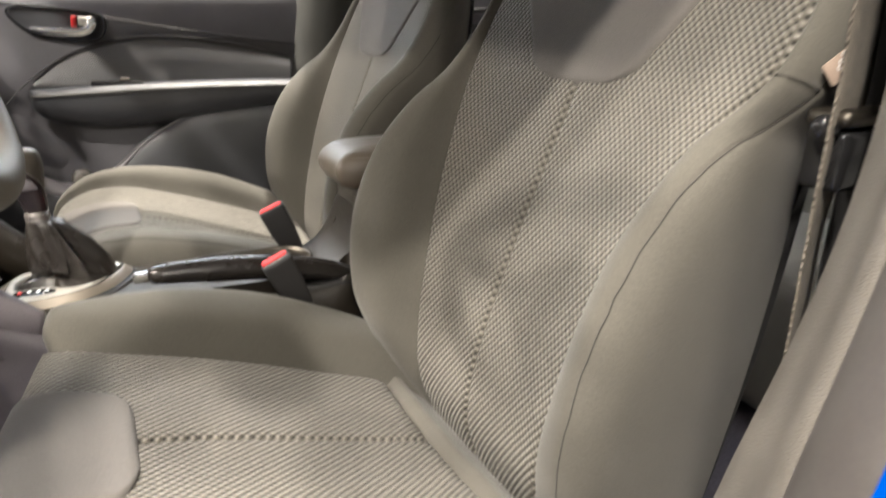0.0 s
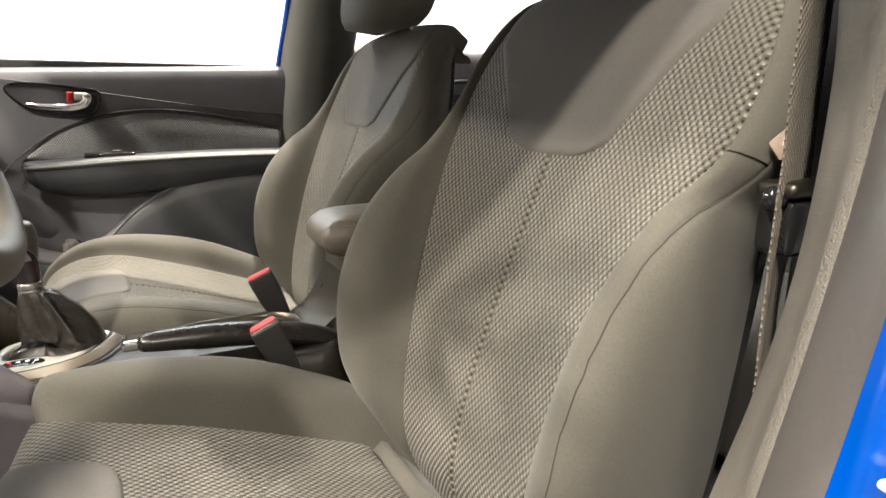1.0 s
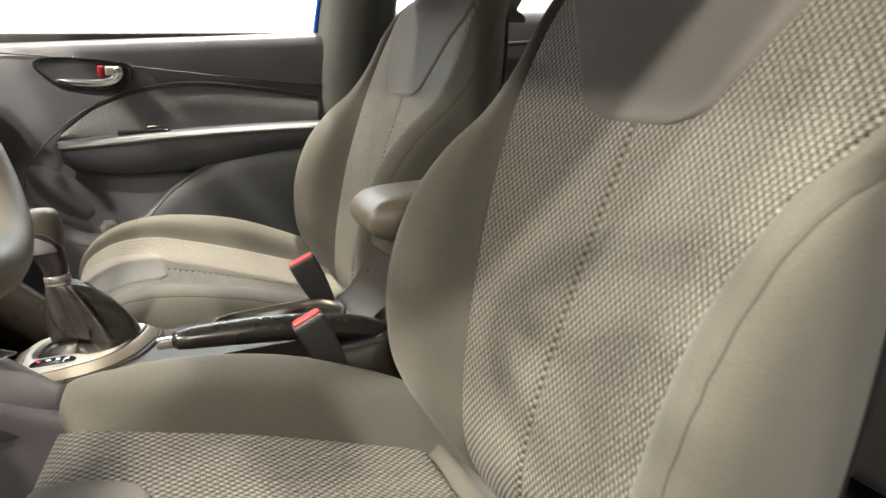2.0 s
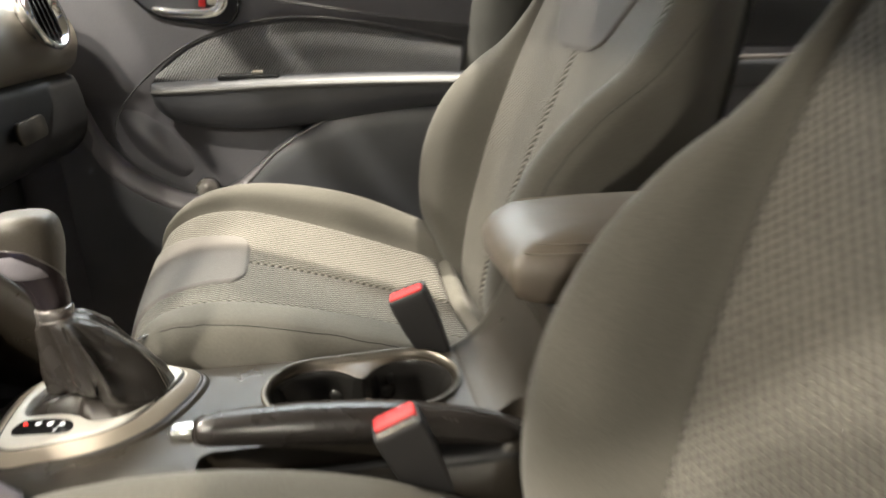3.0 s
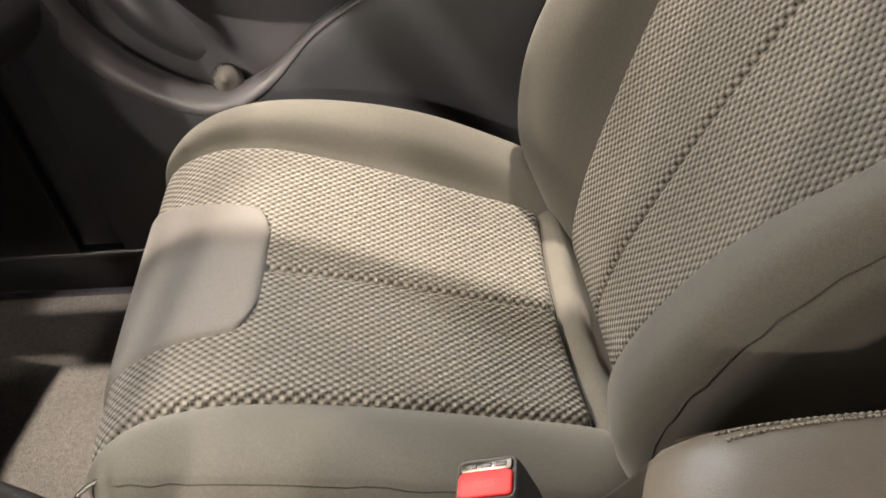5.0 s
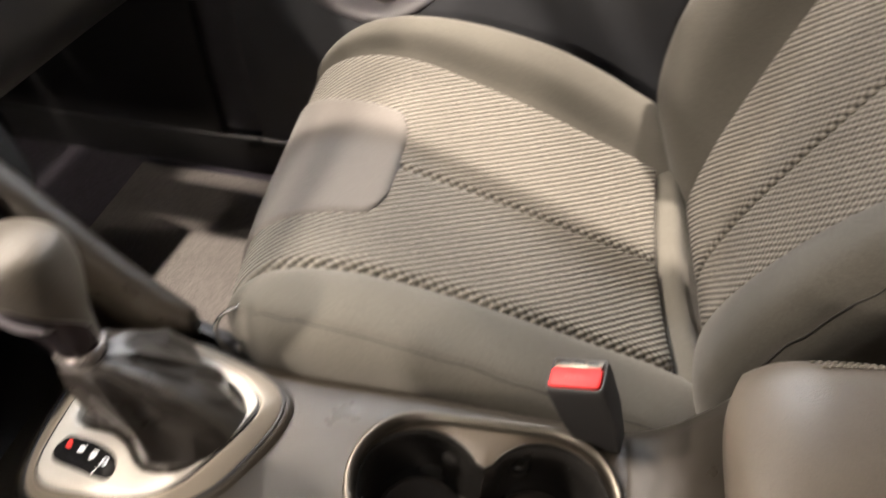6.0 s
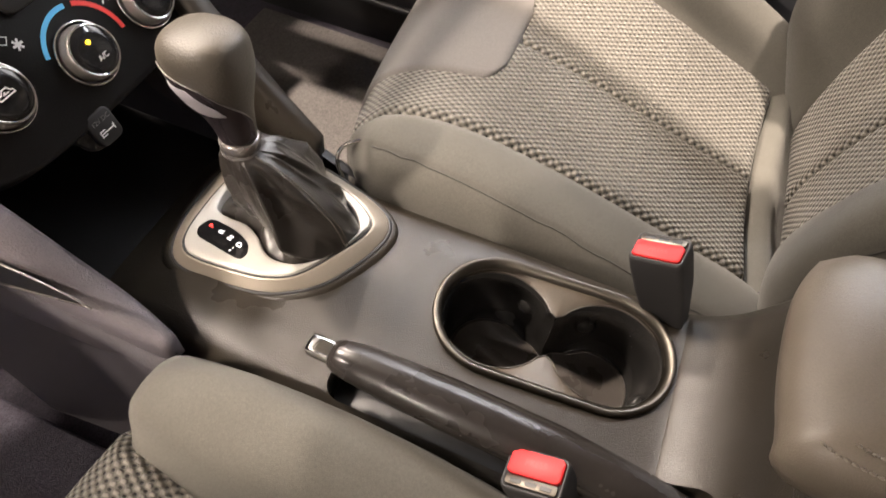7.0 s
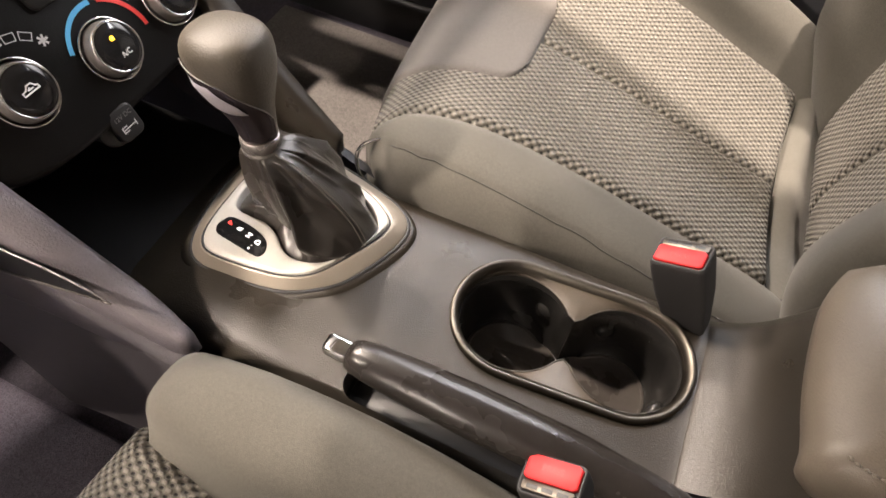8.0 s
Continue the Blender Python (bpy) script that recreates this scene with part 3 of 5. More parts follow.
def make_seat(side):
    """side: 1 with the outer flank towards +y, -1 towards -y."""
    seat = thing("car_seat", (0, 0.35, SEAT_BASE))
    push = -0.010 if side > 0 else 0.007
    sink = 0.0 if side > 0 else 0.020
    nose = [(s[0] + push * min(1.0, max(0.0, (-0.15 - s[0]) / 0.1)), s[1] - sink * min(1.0, max(0.0, (s[0] + 0.235) / 0.07)), s[2], max(0.0, s[3] - 0.4 * sink), *s[4:]) for s in CUSHION]
    cu = Upholstery(nose, 72, 0.75, 0.07 * side, 0.0 if side > 0 else -0.012, True)
    if side > 0:
        cu.low, cu.outer, cu.taper = {-1: 0.3}, 1, -1
        cu.seam_way = {-1: ((0, 0.36, 0.5, 1), (0.004, 0.006, 0.016, 0.016))}
    else:
        cu.fat = cu.taper = 1
        cu.seam_way = {1: ((0, 1), (0.034, 0.034))}
    ba = Upholstery(BACK, 84, 0.0, 0.0, 0.0)
    if side > 0:
        ba.low = {-1: 0.86}
        ba.spread = {-1: ((0, 0.15, 0.3, 0.4, 1), (-0.045, -0.040, -0.024, -0.005, 0.0)), 1: ((0, 0.15, 0.4, 1), (0.0, -0.008, -0.016, -0.01))}
    else:
        # the flank by the door is flatter, and its woven panel reaches further out
        ba.low = {-1: 0.66}
        ba.spread = {-1: ((0, 0.2, 0.33, 0.45, 0.53, 1), (0.018, 0.021, 0.012, 0.012, 0.029, 0.030))}
        ba.seam_way = {-1: ((0, 0.2, 0.4, 0.52, 1), (0.006, 0.008, 0.014, 0.030, 0.03))}

    def cushion_rim(i, sgn):
        x = cu.S[i, 0]
        return (max(-0.215, min(0.24, x + 0.01)), sgn * 0.232, 0.36 - SEAT_BASE)

    def back_rim(i, sgn):
        x, z = ba.S[i, :2]
        t = min(1, max(0, (z - 0.47) / 0.6))
        return (max(x + 0.02, 0.325 + 0.125 * t), sgn * (ba.S[i, 6] - 0.012 - 0.035 * t), min(z, 1.05) - 0.03 - SEAT_BASE)

    for sgn in (-1, 1):
        part("cushion_panel", cu.middle(sgn, 61), KNIT, seat, "coarse grey-brown woven seat panel")
        b = part("cushion_bolster", cu.bolster(sgn, cushion_rim), SEAT_CLOTH, seat, "smooth taupe cloth side bolster")
        part("seam", tube(cu.seam(sgn, cushion_rim)[30:], 0.0007, 6), SEAM, b)
        part("backrest_panel", ba.middle(sgn, 84), KNIT, seat, "coarse grey-brown woven back panel")
        b = part("backrest_bolster", ba.bolster(sgn, back_rim), SEAT_CLOTH, seat, "smooth taupe cloth side bolster")
        part("seam", tube(ba.seam(sgn, back_rim)[:50], 0.0008, 6), SEAM, b)
    part("cushion_patch", cu.patch(6, 38, lambda t: float(np.interp(t, (0, 0.2, 0.45, 0.7, 1), (0.15, 0.142, 0.122, 0.10, 0.082))), 0.026, 0.0035), PATCH_CLOTH, seat, "smooth cloth inset at the seat front")
    part("backrest_patch", ba.patch(43, 77, lambda t: float(np.interp(t, (0, 0.07, 0.14, 0.28, 0.43, 0.55, 0.66, 0.8, 1), (0.080, 0.088, 0.096, 0.121, 0.146, 0.172, 0.176, 0.164, 0.157))), 0.030, 0.0035, "start"), PATCH_CLOTH, seat, "smooth cloth inset below the headrest")
    part("joint_strip", cu.strip(61), SEAT_CLOTH, seat, "plain cloth strip between cushion and back")
    # moulded back of the backrest and the seat pan
    bk = [[(max(ba.S[i, 0] + 0.03, 0.325 + 0.125 * min(1, max(0, (ba.S[i, 1] - 0.47) / 0.6))) + 0.03 * (1 - (s) ** 4), s * (ba.S[i, 6] - 0.012 - 0.02 * min(1, max(0, (ba.S[i, 1] - 0.47) / 0.6))), min(ba.S[i, 1], 1.06) - 0.02 - SEAT_BASE) for s in np.linspace(-1, 1, 17)] for i in range(0, 64, 3)]
    part("backrest_shell", grid(bk), SEAT_CLOTH if side > 0 else DARK_PLASTIC, seat)
    part("seat_pan", rbox(-0.215, 0.24, -0.225, 0.225, 0.05, 0.1, 0.015), DARK_PLASTIC, seat)
    for sgn in (-1, 1):
        part("rail", rbox(-0.25, 0.28, sgn * 0.19 - 0.02, sgn * 0.19 + 0.02, -0.015, 0.05, 0.006), GUN, seat)
    # headrest: a rounded pad on two posts
    hr = []
    for k in range(13):
        a = -1 + 2 * k / 12
        f = (1 - abs(a) ** 3.2) ** (1 / 3.2)
        row = []
        for j in range(40):
            w = 2 * math.pi * j / 40
            cx, cy = math.cos(w), math.sin(w)
            rr = (abs(cx) ** 3 + abs(cy) ** 3) ** (-1 / 3)
            row.append((0.385 + (0.064 * f + 0.004) * rr * cx + 0.02 * a + 0.18 * (rr * cy * 0.13 * f) ** 2 * 4, (0.138 * f + 0.006) * rr * cy, 1.172 + 0.095 * a - SEAT_BASE))
        hr.append(row)
    h = part("headrest", grid(hr, close=True, cap=True), SEAT_CLOTH, seat, "taupe cloth headrest on two posts")
    for sgn in (-1, 1):
        part("headrest_post", tube([(0.42, sgn * 0.06, 1.05 - SEAT_BASE), (0.41, sgn * 0.06, 1.14 - SEAT_BASE)], 0.006), CHROME, h)
    return seat, ba.skin(45, -1, back_rim)[0][4:27]


passenger_seat = tagged(make_seat(1)[0], "taupe cloth passenger seat with woven centre panels", "car seat", "front seats")
passenger_seat.matrix_basis = pose(0, 0.35, SEAT_BASE, 0, 0, 1.5)
driver_seat, tag_row = make_seat(-1)
tagged(driver_seat, "taupe cloth driver seat with woven centre panels", "car seat", "front seats")
driver_seat.matrix_basis = pose(-0.024, -0.343, SEAT_BASE, 0, 0, 2.0)


# ---------------------------------------------------------------- centre console
console = tagged(thing("centre_console", (0, 0.01, 0.25)), "grained grey plastic console between the front seats", "console")
C0 = Matrix.Translation((0, -0.01, -0.25))


def cpart(name, bm, material, label="", smooth=True, parent=None):
    return part(name, moved(bm, C0), material, parent or console, label, smooth)


SECT = [(-0.345, 0.590, -0.092), (-0.31, 0.606, -0.092), (-0.26, 0.616, -0.090), (-0.15, 0.617, -0.096), (0.07, 0.617, -0.098), (0.105, 0.622, -0.096), (0.13, 0.642, -0.088), (0.148, 0.672, -0.086), (0.165, 0.705, -0.084), (0.20, 0.725, -0.084), (0.45, 0.735, -0.084)]
rows = []
for x, zt, y0 in spline(SECT, 50):
    y1 = 0.108
    rows.append([(x, y0, 0.255), (x, y0 - 0.002, 0.45), (x, y0, zt - 0.05), (x, y0 + 0.003, zt - 0.022), (x, y0 + 0.010, zt - 0.008), (x, y0 + 0.022, zt - 0.001), (x, y0 + 0.045, zt),
                 (x, y1 - 0.045, zt), (x, y1 - 0.022, zt - 0.001), (x, y1 - 0.010, zt - 0.008), (x, y1 - 0.003, zt - 0.022), (x, y1, zt - 0.05), (x, y1 + 0.002, 0.45), (x, y1, 0.255)])
console_body = cpart("body", grid(rows, close=True, cap=True), PLASTIC, "grained warm grey plastic console body")

CUP = Matrix.Translation((0.004, 0.032, 0.62)) @ Matrix.Rotation(radians(4), 4, "Z")


CUP_PLATE = grained("cup_plate_plastic", (0.088, 0.071, 0.054), 0.42, 700, 0.0001)
CUP_BLACK = grained("cup_black", (0.022, 0.021, 0.02), 0.22, 700, 0.0001)
CUP_FLOOR = grained("cup_floor", (0.085, 0.074, 0.066), 0.3, 300, 0.0001)


def stadium(hl, hw, a):
    """Radius of a capsule outline at the angle a."""
    c, s = math.cos(a), math.sin(a)
    if abs(s) > 1e-9 and abs(hw / s * c) <= hl - hw:
        return abs(hw / s)
    d = hl - hw
    return d * abs(c) + math.sqrt(max(0, hw * hw - (d * s) ** 2))


def eight(d, r, waist, a):
    """Radius of a figure-of-eight outline with a soft waist."""
    c, s = abs(math.cos(a)), abs(math.sin(a))
    disc = r * r - (d * s) ** 2
    far = d * c + math.sqrt(max(0.0, disc))
    soft = waist / max(s, 0.25)
    k = 70.0
    m = max(far, soft)
    return m + math.log(math.exp(k * (far - m)) + math.exp(k * (soft - m))) / k - 0.004


NA = 128
ANG = [2 * math.pi * j / NA for j in range(NA)]


def cup_row(rad, z):
    return [tuple(CUP @ Vector((rad(a) * math.cos(a), rad(a) * math.sin(a), z))) for a in ANG]


def st(off):
    return lambda a: stadium(0.094 + off, 0.051 + off, a)


def ei(off):
    return lambda a: min(eight(0.0460, 0.0430 + off, 0.0168 + off, a), stadium(0.0866 + off, 0.0436 + off, a))


carve(console_body, [grid([cup_row(st(-0.003), -0.2), cup_row(st(-0.003), 0.1)], close=True, cap=True)])
cpart("cup_rim", grid([cup_row(st(0.001), -0.004), cup_row(st(0.001), 0.0004), cup_row(st(0.0), 0.0018), cup_row(st(-0.0018), 0.0021), cup_row(st(-0.0034), 0.0014), cup_row(st(-0.0058), -0.0016), cup_row(st(-0.0072), -0.008)], close=True), GUN, "satin dark metal rim round the cup holders")
cpart("cup_plate", grid([cup_row(st(-0.0068), -0.004), cup_row(lambda a: 0.7 * st(-0.007)(a) + 0.3 * ei(0.002)(a), -0.0055), cup_row(ei(0.0035), -0.007), cup_row(ei(0.001), -0.0085)], close=True), CUP_PLATE, "warm grey plate between rim and cups")
cpart("cup_lip", tube(cup_row(ei(0.0012), -0.0080) + cup_row(ei(0.0012), -0.0080)[:1], 0.0007, 6, cap=False), GUN, "thin edge round the cups")
well = cpart("cup_well", grid([cup_row(ei(0.0012), -0.0083), cup_row(ei(0), -0.0105), cup_row(ei(-0.0008), -0.014), cup_row(ei(-0.0016), -0.03), cup_row(ei(-0.003), -0.055), cup_row(ei(-0.005), -0.068), cup_row(ei(-0.008), -0.072)], close=True), CUP_BLACK, "glossy black double cup holder")
cpart("cup_floor", grid([cup_row(ei(-0.0078), -0.0712), cup_row(ei(-0.0085), -0.0705), cup_row(ei(-0.0105), -0.0712), cup_row(lambda a: 0.7 * ei(-0.009)(a), -0.0725), cup_row(lambda a: 0.02 * ei(0)(a), -0.073)], close=True, cap=True), CUP_FLOOR, "dark rubbery cup floor", parent=well)
for sx, sy in ((-0.024, 0.036), (0.028, 0.035), (0.078, -0.018)):
    p = CUP @ Vector((sx, sy, -0.038))
    inward = (CUP.to_3x3() @ Vector((-(sx - (0.0455 if sx > 0 else -0.0455)), -sy, 0.12 * 0))).normalized()
    cpart("cup_gripper", moved(lathe([(0.001, 0.006), (0.006, 0.005), (0.009, 0.002), (0.010, -0.003)], 20), frame_at(p, inward, (0, 0, 1))), CUP_BLACK, parent=well)

# gear selector surround
BEZ_BASE = ring_spline([(-0.315, 0.03), (-0.308, -0.012), (-0.292, -0.033), (-0.259, -0.036), (-0.211, -0.030), (-0.178, -0.010), (-0.161, 0.015), (-0.149, 0.046), (-0.150, 0.066), (-0.165, 0.080), (-0.196, 0.092), (-0.24, 0.102), (-0.29, 0.100), (-0.312, 0.075)], 96)
BEZ_OUT = ring_spline([(-0.297, 0.03), (-0.295, -0.008), (-0.287, -0.024), (-0.272, -0.0285), (-0.245, -0.0275), (-0.212, -0.0225), (-0.191, -0.010), (-0.174, 0.017), (-0.163, 0.040), (-0.161, 0.054), (-0.170, 0.064), (-0.19, 0.075), (-0.23, 0.086), (-0.275, 0.084), (-0.293, 0.068)], 96)
BEZ_IN = ring_spline([(-0.288, 0.045), (-0.287, 0.024), (-0.281, 0.017), (-0.268, 0.0155), (-0.253, 0.0145), (-0.239, 0.008), (-0.227, -0.002), (-0.214, -0.0065), (-0.198, -0.004), (-0.184, 0.006), (-0.173, 0.024), (-0.1675, 0.040), (-0.170, 0.050), (-0.182, 0.062), (-0.205, 0.073), (-0.24, 0.078), (-0.275, 0.073)], 96)


def align(ring, centre):
    """Starts a ring at the angle nearest to zero round the centre, so that two rings can be joined."""
    a = np.arctan2(ring[:, 1] - centre[1], ring[:, 0] - centre[0])
    order = np.argsort(a)
    at = np.linspace(-math.pi, math.pi, 120, endpoint=False)
    rad = np.hypot(ring[:, 0] - centre[0], ring[:, 1] - centre[1])
    aa, rr = a[order], rad[order]
    aa, rr = np.concatenate([aa - 2 * math.pi, aa, aa + 2 * math.pi]), np.tile(rr, 3)
    r = np.interp(at, aa, rr)
    return np.stack([centre[0] + r * np.cos(at), centre[1] + r * np.sin(at)], 1)


BC = np.array((-0.226, 0.048))
bs, bo, bi = align(BEZ_BASE, BC), align(BEZ_OUT, BC), align(BEZ_IN, BC)


def tilt_z(x):
    """The selector plate falls a little towards the dashboard."""
    return 0.627 + 0.07 * (x + 0.15)


def brow(ring, scale, dz):
    return [(BC[0] + (p[0] - BC[0]) * scale, BC[1] + (p[1] - BC[1]) * scale, tilt_z(p[0]) + dz) for p in ring]


def lerp_ring(t):
    return bo * (1 - t) + bi * t


carve(console_body, [grid([[(p[0], p[1], 0.5) for p in bi], [(p[0], p[1], 0.75) for p in bi]], close=True, cap=True)])
carve(console_body, [moved(slab(rounded(0.268, 0.036, 0.012), 0.08), Matrix.Translation((0.0, -0.064, 0.589)))])
by_angle(console_body)
selector = tagged(thing("gear_selector", (-0.226, 0.048, 0.615)), "automatic gear selector with leather boot and silver surround", "gear lever")
G0 = Matrix.Translation((0.226, -0.048, -0.615))


def gpart(name, bm, material, label="", parent=None, smooth=True):
    return part(name, moved(bm, G0), material, parent or selector, label, smooth)


gpart("bezel_gap", tube([(p[0], p[1], tilt_z(p[0]) - 0.0052) for p in np.vstack([bs, bs[:2]])], 0.0017, 8, cap=False), RUBBER)
gpart("base_ring", grid([brow(bs, 1.15, -0.05), brow(bs, 1.12, -0.016), brow(bs, 1.07, -0.0062), brow(bs, 1.02, -0.005), brow(bs, 0.985, -0.006)], close=True), PLASTIC)
skirt = gpart("bezel_skirt", grid([brow(bs, 0.995, -0.009), brow(bs, 0.992, -0.004), brow(bs, 0.975, -0.0022), brow(bs * 0.25 + bo * 0.75, 1, 0.0055), brow(bo, 1.012, 0.0068), brow(bo, 1.0, 0.006)], close=True), SKIRT, "champagne-coloured sloping trim ring")
gpart("plate_gap", tube([(p[0], p[1], tilt_z(p[0]) + 0.0066) for p in np.vstack([bo, bo[:2]])], 0.0009, 8, cap=False), RUBBER, parent=skirt)
bezel = gpart("bezel", grid([brow(bo, 0.99, 0.004), brow(bo, 0.986, 0.0078), brow(bo, 0.975, 0.0088), brow(bo * 0.8 + bi * 0.2, 1, 0.0093), brow(lerp_ring(0.6), 1, 0.0092), brow(lerp_ring(0.88), 1, 0.0090), brow(lerp_ring(0.96), 1.0, 0.0083), brow(bi, 1.0, 0.0068), brow(bi, 0.985, 0.003), brow(bi, 0.98, -0.01)], close=True), SATIN, "satin silver surround of the gear lever")
# indicator window with lit letters
PILL = Matrix.Translation((-0.262, -0.0045, tilt_z(-0.262) + 0.0080)) @ Matrix.Rotation(radians(4), 4, "Y").inverted() @ Matrix.Rotation(radians(-9), 4, "Z")
oval = ring_spline([(-0.0245, 0.002), (-0.0215, 0.0085), (-0.012, 0.0105), (0.004, 0.0105), (0.019, 0.0065), (0.0262, -0.0015), (0.0255, -0.0085), (0.018, -0.0102), (-0.004, -0.0102), (-0.019, -0.0095), (-0.0245, -0.004)], 64)
pill = gpart("indicator_window", moved(slab([tuple(p) for p in oval], 0.0022), PILL), GLOSS_BLACK, "black window with lit gear letters", bezel)
LIT_WHITE, LIT_RED = glow("lit_white", (1, 0.97, 0.95), 2.2), glow("lit_red", (1, 0.05, 0.04), 3.0)
for n, ch in enumerate("PRND"):
    writing(ch, 0.0062, G0 @ PILL @ Matrix.Translation((-0.0155 + 0.0105 * n, 0.0035 - 0.0006 * n * n * 0.5, 0.0024)) @ Matrix.Rotation(radians(90), 4, "Z"), LIT_RED if ch == "P" else LIT_WHITE, pill)
writing("+ -", 0.0042, G0 @ PILL @ Matrix.Translation((0.0135, -0.0058, 0.0024)) @ Matrix.Rotation(radians(90), 4, "Z"), LIT_WHITE, pill)

# leather boot, in soft folds
KC, KT = np.array((-0.245, 0.024, 0.716)), np.array((-0.250, 0.032, 0.804))
PLAIN = [(1.0, -0.004, 0.0), (0.985, 0.008, 0.001), (0.95, 0.018, 0.001), (0.87, 0.032, 0.001), (0.76, 0.046, 0.001), (0.62, 0.060, 0.001), (0.46, 0.074, 0.001), (0.30, 0.086, 0), (0.16, 0.094, 0), (0.05, 0.097, 0), (0.0, 0.1, 0)]
plain = spline(PLAIN, 60)


def tuck_profile(hh, fh, inset):
    """The folded side: a crumpled lower tier, an undercut, and a hem that hangs over it at the height hh."""
    fm = 0.5 + 0.5 * fh
    return spline([(1.0, -0.004, 0.0), (1.0, 0.005, -0.003), (0.95 * fm + 0.05, 0.45 * hh + 0.002, -0.006 - 0.4 * inset), (fm * 0.9, 0.6 * hh, -0.009 - 0.8 * inset), (fh + 0.04, 0.75 * hh, -0.010 - 1.2 * inset), (fh, hh - 0.003, -0.010 - 1.2 * inset), (fh, hh - 0.004, -0.003 - inset), (fh, hh, 0.002 - 0.8 * inset), (fh * 0.95, hh + 0.010, 0.003 - 0.6 * inset), (fh * 0.6, hh * 0.55 + 0.045, 0.002 - 0.25 * inset), (fh * 0.25, 0.088, 0), (0.0, 0.1, 0)], 60)


NB = 240
bi_fine = np.stack([np.interp(np.arange(NB) / 2.0, np.arange(121), np.append(bi[:, c], bi[0, c])) for c in (0, 1)], 1)
rows = [[] for _ in range(61)]
for j, p in enumerate(bi_fine):
    a = -math.pi + 2 * math.pi * j / NB
    deg = math.degrees(a) % 360
    # the sheet is tucked under itself on the front and driver side, ending in one sharp pleat
    rise = min(1.0, max(0.0, (deg - 118) / 40))
    fall = min(1.0, max(0.0, (296 - deg) / 9))
    w = (rise * rise * (3 - 2 * rise)) * (fall * fall * (3 - 2 * fall))
    d = np.array((p[0] - BC[0], p[1] - BC[1]))
    rad = np.linalg.norm(d)
    d /= rad
    base_c = np.array((p[0], p[1])) * 0.985 + BC * 0.015
    top = KC[:2] + 0.0138 * d
    zb, zt = tilt_z(p[0]), KC[2]
    tuck = tuck_profile(float(np.interp(deg, (130, 195, 245, 290), (0.036, 0.034, 0.030, 0.020))), float(np.interp(deg, (130, 200, 240, 290), (0.12, 0.2, 0.45, 0.7))), float(np.interp(deg, (130, 200, 235, 290), (0, 0.004, 0.014, 0.019))))
    pleat = math.exp(-((deg - 286) / 9) ** 2)
    for k in range(61):
        f, h, off = plain[k] * (1 - w) + tuck[k] * w
        t = k / 60
        q = top * (1 - f) + base_c * f
        n1 = noise.noise(Vector((2.2 * math.cos(a), 2.2 * math.sin(a), 3.0 * t)))
        n2 = noise.noise(Vector((1.9 * math.cos(a) + 9, 1.9 * math.sin(a), 4.0 * t + 1.5 * math.sin(a))))
        sharp = 1 - abs(n2) * 2.2
        bulge = math.sin(math.pi * min(1, t * 1.03)) ** 0.7
        out = 0.003 * n1 + 0.0030 * max(0, sharp) ** 2
        # shoulder on the far side, pleat beside the tuck, hollows between
        out += 0.007 * math.exp(-((deg - 62) / 22) ** 2) * math.exp(-((t - 0.55) / 0.3) ** 2)
        out -= 0.006 * math.exp(-((deg - 20 + 30 * t) / 16) ** 2) * (1 - w)
        out += 0.009 * pleat * math.exp(-((t - 0.42) / 0.22) ** 2)
        ridge = deg - (215 + (0.95 - t) / 0.6 * 77)
        out += 0.0075 * math.exp(-(ridge / (15 if ridge > 0 else 8)) ** 2) - 0.006 * math.exp(-((ridge + 24) / 11) ** 2) * (1 - w * 0.5)
        out += 0.0035 * math.exp(-((deg - 339) / 9) ** 2)
        out -= 0.006 * math.exp(-((deg - 322 + 10 * t) / 8) ** 2) * math.exp(-((t - 0.5) / 0.25) ** 2)
        out -= 0.008 * math.exp(-((deg - 306) / 9) ** 2) * math.exp(-((t - 0.35) / 0.25) ** 2)
        # crumpled lower tier, long creases down the back panel
        low = math.exp(-((t - 0.22) / 0.16) ** 2)
        out += w * low * (0.0045 * math.sin(7 * a + 9 * t) + 0.003 * math.sin(13 * a - 14 * t + 1.0))
        out += (1 - w) * 0.0032 * (1 - 2 * abs(math.sin(4.0 * a + 2.2 * t + 0.6))) * math.sin(math.pi * t)
        q = q + d * (out * bulge + off)
        z = zb + h * (zt - zb) / 0.1 if h > 0 else zb + h
        z -= 0.004 * math.sin(radians(2 * deg + 40)) * w * math.exp(-((t - 0.55) / 0.2) ** 2)
        rows[k].append((q[0], q[1], z))
boot = gpart("boot", grid(rows, close=True), LEATHER, "soft black leather boot with folds")
SEAM_COL = 107
for off in (-1, 1):
    seam = bmesh.new()
    for k in range(3, 58):
        p0, p1 = [Vector(rows[kk][SEAM_COL + off]) + Vector((0.0006, -0.0005, 0.0006)) for kk in (k, k + 1)]
        t = tube([p0, p0.lerp(p1, 0.35), p0.lerp(p1, 0.75)], [0.0003, 0.0006, 0.0003], 5)
        me = bpy.data.meshes.new("t")
        t.to_mesh(me)
        t.free()
        seam.from_mesh(me)
        bpy.data.meshes.remove(me)
    gpart("stitching", seam, GREY_LEATHER, parent=boot)
KNOB_TRIM = grained("knob_trim", (0.075, 0.062, 0.07), 0.16, 900, 0.0)
BUTTON = grained("button_metal", (0.34, 0.32, 0.35), 0.32, 900, 0.0)
KNOB_TRIM.node_tree.nodes["Principled BSDF"].inputs["Metallic"].default_value = 0.6
axis = (KT - KC) / np.linalg.norm(KT - KC)
